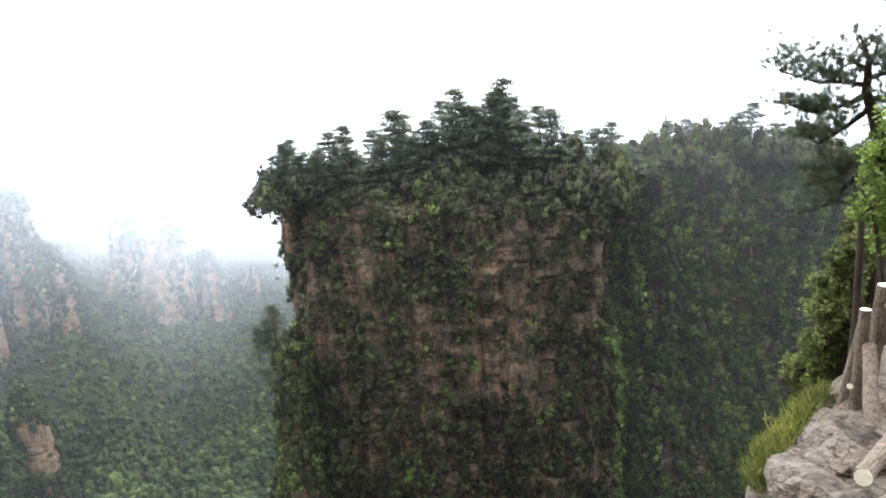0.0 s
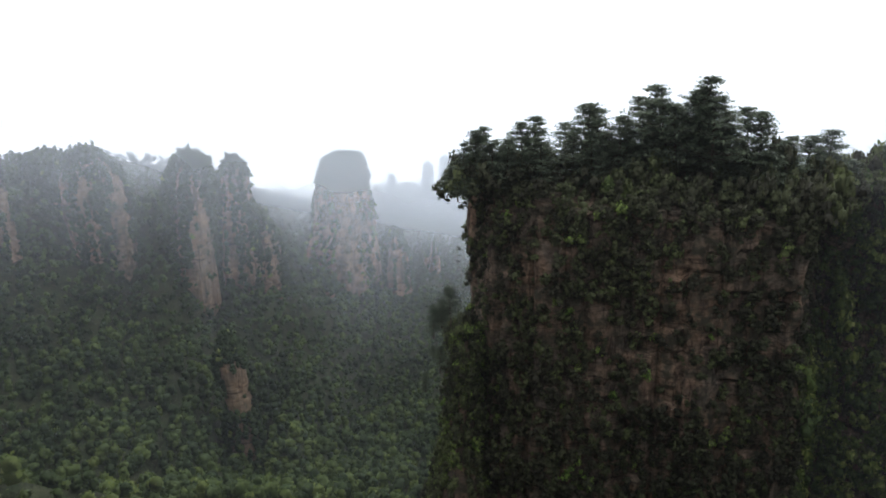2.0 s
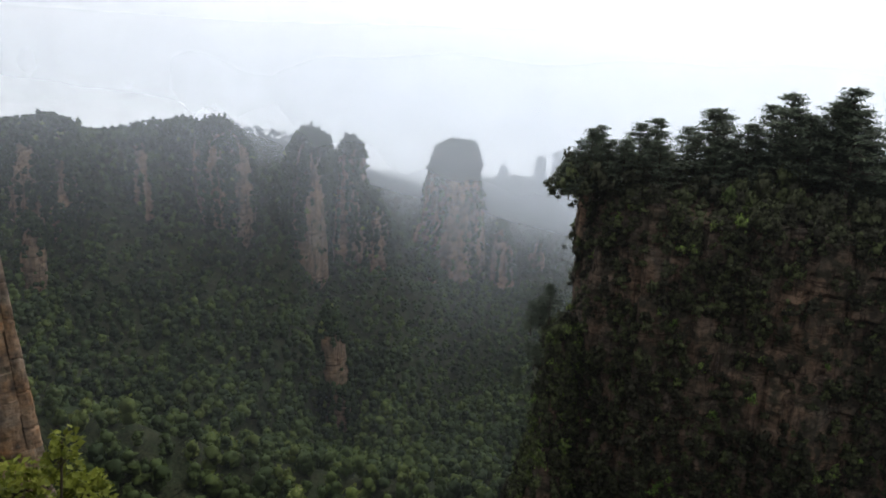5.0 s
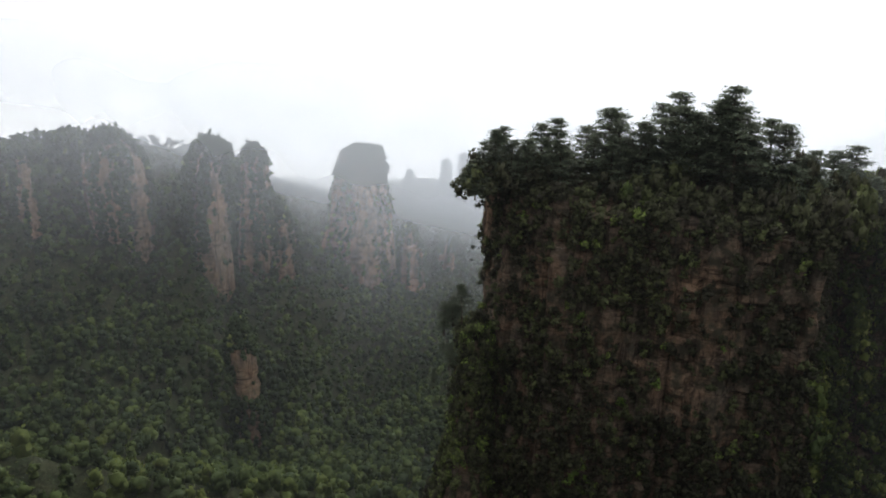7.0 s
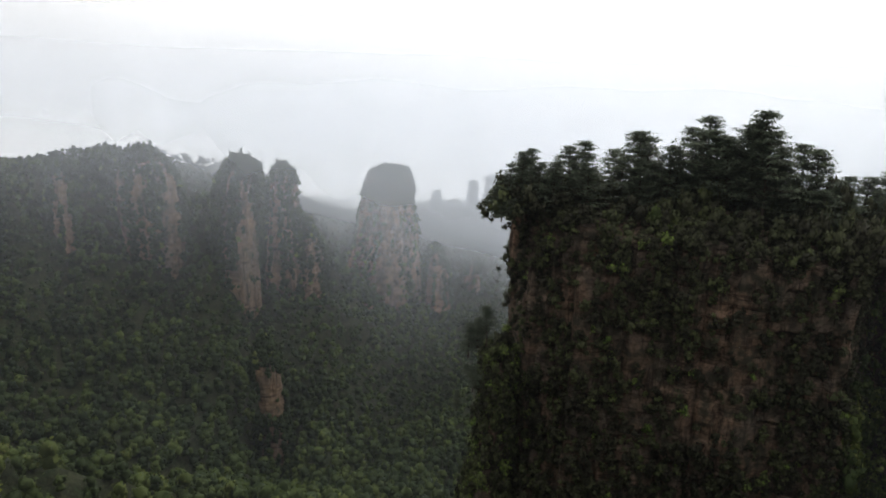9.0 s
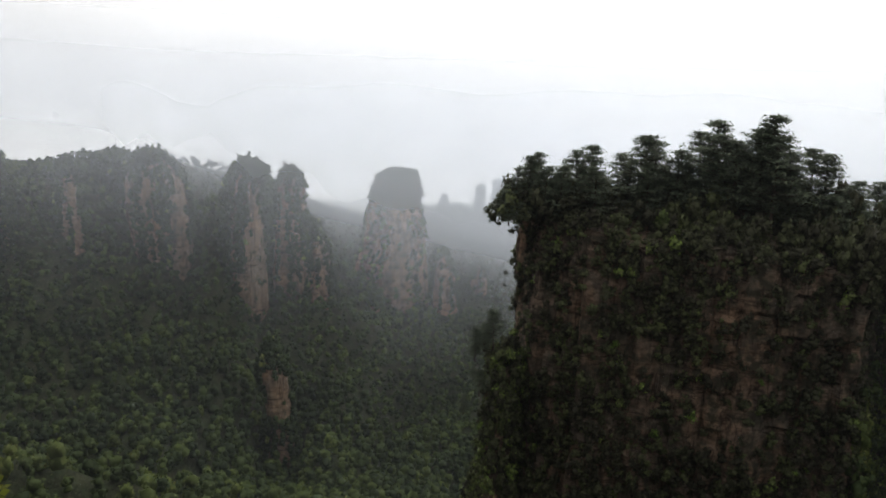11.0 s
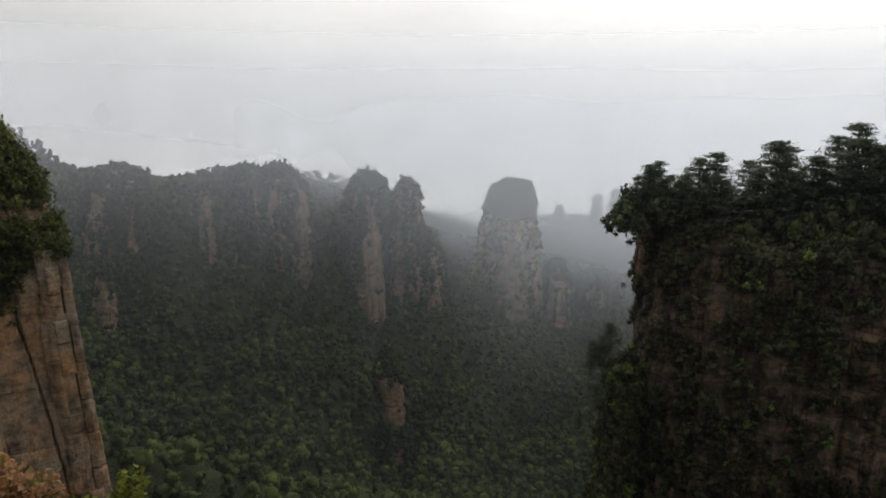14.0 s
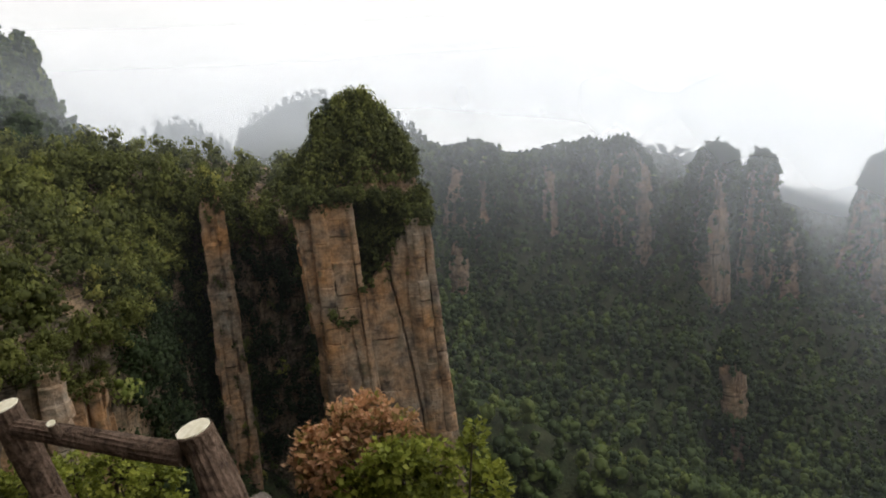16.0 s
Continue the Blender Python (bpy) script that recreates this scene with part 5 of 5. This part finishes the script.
fence2 = thing("log_fence", "weathered log fence with pale sawn ends along the rock ledge", "fence", tuple(at(-32, -25, 8)))
for a0, e0, a1, e1, d0, d1, r0, r1, sd, ends, nm in (
        (-31.9, -26.0, -32.1, -18.0, 8.1, 8.1, 0.072, 0.054, 11, (False, True), "post"),
        (-31.1, -25.0, -32.0, -19.0, 8.3, 8.25, 0.061, 0.054, 12, (False, False), "brace"),
        (-32.6, -24.0, -33.2, -16.2, 8.9, 8.9, 0.079, 0.086, 13, (False, True), "post"),
        (-32.5, -20.5, -33.6, -28.5, 8.0, 6.9, 0.065, 0.072, 14, (False, False), "rail"),
        (-32.9, -29.3, -35.5, -24.5, 4.3, 7.2, 0.052, 0.061, 15, (True, False), "rail"),
        (-33.4, -17.6, -38.0, -18.5, 8.8, 8.2, 0.050, 0.050, 16, (False, False), "rail")):
    log(nm, at(a0, e0, d0), at(a1, e1, d1), r0, r1, M_LOG_PALE, fence2, sd, ends=ends)
for az, el, d in ((-31.5, -23.4, 8.0), (-33.2, -23.9, 7.6)):
    p = at(az, el, d)
    log("stub", p, p + (EYE - p).normalized() * 0.10, 0.035, 0.032, M_LOG_PALE, fence2, 17, ends=(False, True))


def grass(name, label, spots, n, tall, seed):
    r = np.random.default_rng(seed)
    S = np.array(spots)
    k = r.integers(0, len(S) - 1, n)
    t = r.uniform(0, 1, (n, 1))
    p = S[k] * (1 - t) + S[k + 1] * t + r.normal(size=(n, 3)) * np.array([0.07, 0.07, 0.03])
    a = r.normal(size=(n, 3)) * 0.45 + np.array([-0.2, 0.1, 1.0])
    a /= np.linalg.norm(a, axis=1, keepdims=True)
    nn = np.cross(a, r.normal(size=(n, 3)))
    nn /= np.linalg.norm(nn, axis=1, keepdims=True)
    ln = tall * r.uniform(0.5, 1.3, n)
    v, f = leaf_blades(p, a, nn, ln, ln * 0.035)
    return tagged(new(name, mesh_from(name, v, f, M_GRASS, np.repeat(r.uniform(0, 1, n), 4))), label, "grass", "", "stuff")


grass("grass", "long yellow-green grass along the edge of the rock ledge", [tuple(at(a, e, d)) for a, e, d in ((-25.4, -31.4, 6.2), (-26.4, -28.8, 6.9), (-27.6, -26.9, 7.6), (-28.7, -25.4, 8.2), (-30.0, -23.9, 9.0))], 2400, 0.125, 5)

# the pine and the leafy trees beyond the ledge
lone = thing("pine_tree", "crooked pine with dark needle tufts at the edge of the ledge", "tree", foot_at(-32.0, 13.5))
base = Vector(lone.location)
ph = at(0, 0.4, 13.5).z - base.z
r_ = np.random.default_rng(351)
wood = [tube([(0, 0, 0), at(-32.6, -9, 13.5) - base, at(-31.7, -5.0, 13.5) - base, at(-31.0, -3.0, 13.5) - base, at(-31.0, -0.9, 13.5) - base, at(-30.3, 0.9, 13.5) - base], [0.17, 0.13, 0.10, 0.075, 0.04, 0.012], 10)]
BOUGHS = [  # bearing and height angle of start, bend, bend and tip; needle density; thickness of the foliage above it
    ((-31.0, -2.6), (-29.8, -2.3), (-27.9, -2.2), (-25.2, -1.2), 15, 0.26), ((-30.9, -3.3), (-29.3, -4.0), (-27.8, -4.3), (-26.0, -3.6), 11, 0.12), ((-31.3, -4.1), (-30.0, -5.3), (-28.3, -6.5), (-27.0, -5.7), 13, 0.18),
    ((-31.4, -7.2), (-30.2, -8.0), (-29.4, -8.9), (-27.6, -9.6), 11, 0.22), ((-31.2, -8.4), (-30.1, -9.6), (-29.5, -10.7), (-27.3, -11.5), 10, 0.2), ((-31.0, -2.2), (-31.7, -1.9), (-32.8, -1.7), (-34.2, -1.5), 15, 0.3),
    ((-31.0, -1.6), (-30.6, -1.3), (-30.3, -1.1), (-29.7, -0.8), 5, 0.06), ((-31.0, -1.0), (-31.3, -0.6), (-31.4, -0.1), (-31.5, 0.4), 4, 0.04), ((-31.2, -4.2), (-32.0, -4.5), (-33.2, -4.8), (-35.0, -4.6), 15, 0.3), ((-30.8, -0.3), (-30.5, 0.0), (-30.2, 0.5), (-30.1, 0.9), 4, 0.03)]
TP, TD = [], []
for k, (b0, b1, b2, b3, many, thick) in enumerate(BOUGHS):
    dd = 13.5 + (0.0, -0.35, 0.45, -0.2, 0.3)[k % 5] * np.array([0.0, 0.4, 0.8, 1.0])
    q = [np.array(at(*b, x) - base) for b, x in zip((b0, b1, b2, b3), dd)]
    wood.append(tube(q, [0.05, 0.038, 0.024, 0.008], 6))
    for c in np.linspace(0.22, 1.0, 16 if many > 6 else 6):
        w = c * 3
        m = min(int(w), 2)
        p0 = q[m] * (1 - w + m) + q[m + 1] * (w - m)
        for g in range(many if c > 0.35 else many // 3):
            o_ = r_.normal(size=3) * np.array([0.13, 0.24, 0.05]) + np.array([0, 0, abs(r_.normal()) * thick * (0.4 + 0.8 * math.sin(2.6 * c))])
            TP.append(p0 + o_)
            TD.append(np.array([-0.25, 0, 0.8]) + r_.normal(size=3) * 0.35)
            if g % 4 == 0:
                wood.append(tube([p0, p0 + o_ * 0.6 - np.array([0, 0, 0.01]), p0 + o_], [0.009, 0.006, 0.003], 3))
TP, TD = np.repeat(np.array(TP), 26, 0), np.repeat(np.array(TD), 26, 0)
ax = TD / np.linalg.norm(TD, axis=1, keepdims=True) + r_.normal(size=TD.shape) * 0.55
ax /= np.linalg.norm(ax, axis=1, keepdims=True)
nn = np.cross(ax, r_.normal(size=ax.shape))
nn /= np.linalg.norm(nn, axis=1, keepdims=True)
ln = r_.uniform(0.06, 0.11, len(TP))
nv_, nf_ = leaf_blades(TP + r_.normal(size=TP.shape) * 0.015, ax, nn, ln, ln * 0.06)
wv, wf = join(wood)
part_mesh("trunk", mesh_from("trunk", wv, wf, M_BARK, None, True), lone)
part_mesh("crown", mesh_from("crown", nv_, nf_, M_PINE, np.repeat(np.repeat(r_.uniform(0.2, 1.0, len(TP) // 26), 26), 4)), lone)
bush("leafy_tree", "small tree with bright fresh green leaves beside the ledge", lobes_at([(-34.0, -4.5, 2.0), (-32.6, -8.0, 1.7), (-34.5, -9.5, 2.4), (-32.0, -11.0, 1.2), (-33.4, -12.6, 1.5), (-36.0, -6.0, 2.4), (-33.2, -6.0, 1.4)], 10.5), 760, 11, 0.08, 0.28, M_FRESH, 411, foot_at(-35.0, 10.5), 0.05, "tree")
bush("leafy_bush", "thicket of olive green shrubs at the rim of the ravine", lobes_at([(-29.6, -18.2, 1.3), (-30.6, -16.0, 1.3), (-29.5, -20.8, 1.5), (-31.2, -14.0, 1.2), (-28.4, -23.0, 1.5), (-30.9, -18.8, 1.6), (-29.9, -14.6, 0.6), (-29.0, -16.4, 0.6), (-30.8, -12.2, 0.7)], 13.0), 1000, 10, 0.065, 0.42, M_OLIVE, 412, foot_at(-31.0, 13.5), 0.04)
trunk_az = thing("tree_trunk", "slim dark tree trunks behind the fence", "tree", foot_at(-31.8, 12.0))
tb = np.array(trunk_az.location)
for da, rr in ((-31.3, 0.07), (-32.6, 0.055)):
    tp, bt = np.array(at(da, -9, 12.0)) - tb, np.array(foot_at(da, 12.0)) - tb
    tv, tf = tube([bt, (bt + tp) / 2 + np.array([0.05, 0, 0]), tp], [rr, rr * 0.85, rr * 0.6], 8)
    part_mesh("trunk", mesh_from("trunk", tv, tf, M_BARK, None, True), trunk_az)

LOOKOUT = Mass([(-2.6, -0.6), (-1.4, 0.6), (-0.3, 0.9), (0.9, 0.6), (1.5, -0.4), (2.0, -3.5), (-3.0, -3.5)], -6, -0.05, 0.15, 0.2, 141, flare=0.5, col=0.9, bed=0.7, rough=0.08, mound=lambda x, y, t: 0.05 * np.ones(len(x)))
LOOKOUT.build("rock_platform", "flat grey rock platform of the lookout", M_LEDGE, "rock")

# unseen cliff added behind the lookout to keep skylight off the table mountain
SKY_BLOCKER = Mass([(-70, -14), (-40, -9), (-15, -6), (10, -6), (40, -8), (75, -12), (80, -50), (-70, -50)], -12, 26, 2.0, 2.0, 131, flare=1.5, rough=0.7)
SKY_BLOCKER.build("cliff", "unseen rock face added behind the lookout to dim the table mountain", M_ROCK_GREY, "cliff")


# ---- mist: see-through ring sheets that stand in for haze, faded near the forest, thicker with distance ----
def haze_sheet_material(name, amount, colour):
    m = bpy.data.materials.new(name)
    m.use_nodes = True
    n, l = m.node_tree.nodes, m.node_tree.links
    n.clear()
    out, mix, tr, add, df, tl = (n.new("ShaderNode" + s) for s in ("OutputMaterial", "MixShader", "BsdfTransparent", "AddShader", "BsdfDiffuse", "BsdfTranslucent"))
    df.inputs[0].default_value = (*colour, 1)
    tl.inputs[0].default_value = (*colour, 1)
    # both are added in full, which lifts the sheets towards the sky's brightness
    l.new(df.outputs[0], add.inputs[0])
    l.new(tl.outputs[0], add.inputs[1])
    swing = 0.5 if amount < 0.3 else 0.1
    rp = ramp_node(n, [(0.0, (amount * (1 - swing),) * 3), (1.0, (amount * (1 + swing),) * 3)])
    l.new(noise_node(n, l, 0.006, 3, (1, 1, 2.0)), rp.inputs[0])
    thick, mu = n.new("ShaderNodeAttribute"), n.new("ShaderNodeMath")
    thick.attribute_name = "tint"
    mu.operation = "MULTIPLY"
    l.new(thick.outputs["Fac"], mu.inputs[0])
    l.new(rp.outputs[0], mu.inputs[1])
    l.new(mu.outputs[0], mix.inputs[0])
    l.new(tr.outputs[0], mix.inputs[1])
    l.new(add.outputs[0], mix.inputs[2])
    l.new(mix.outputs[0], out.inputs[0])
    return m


def ease(q):
    q = np.clip(q, 0, 1)
    return q * q * (3 - 2 * q)


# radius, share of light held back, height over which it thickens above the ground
# nearest sheet lifts the dark tones, farthest is paler to match the sky
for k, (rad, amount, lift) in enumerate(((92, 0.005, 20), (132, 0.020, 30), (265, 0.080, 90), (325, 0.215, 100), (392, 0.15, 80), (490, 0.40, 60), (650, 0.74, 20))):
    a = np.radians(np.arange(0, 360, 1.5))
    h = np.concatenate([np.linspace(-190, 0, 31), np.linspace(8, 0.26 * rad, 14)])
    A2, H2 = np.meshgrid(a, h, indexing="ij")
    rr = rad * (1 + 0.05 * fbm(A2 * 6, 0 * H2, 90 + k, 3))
    if rad == 392:  # this sheet is bent to pass before the tall pillar but behind the ridge beside it
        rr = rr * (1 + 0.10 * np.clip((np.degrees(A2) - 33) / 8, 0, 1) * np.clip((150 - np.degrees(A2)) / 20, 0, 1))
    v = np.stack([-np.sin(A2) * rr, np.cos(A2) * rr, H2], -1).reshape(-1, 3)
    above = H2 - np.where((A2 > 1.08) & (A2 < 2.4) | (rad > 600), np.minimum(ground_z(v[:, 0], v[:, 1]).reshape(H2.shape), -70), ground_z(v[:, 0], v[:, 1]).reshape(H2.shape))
    low = 0.4 + 0.6 * ease((H2 + 140) / 110) + 0.35 * ease((H2 + 85) / 70) if 200 < rad < 400 else 1.0  # sheets thinned low in the valley and thickened at the height of the pillars
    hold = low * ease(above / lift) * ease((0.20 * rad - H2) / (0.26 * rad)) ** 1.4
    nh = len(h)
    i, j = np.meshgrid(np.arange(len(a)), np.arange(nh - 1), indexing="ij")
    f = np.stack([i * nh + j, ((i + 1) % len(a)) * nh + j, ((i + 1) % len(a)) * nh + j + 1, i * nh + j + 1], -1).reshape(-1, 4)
    tagged(new("mist", mesh_from("mist", v, f, haze_sheet_material("mist", amount, (0.715, 0.738, 0.77) if rad > 600 else (0.585, 0.62, 0.672)), hold.ravel(), True)), "curved see-through sheet that stands in for the valley's haze", "mist", "", "structure")
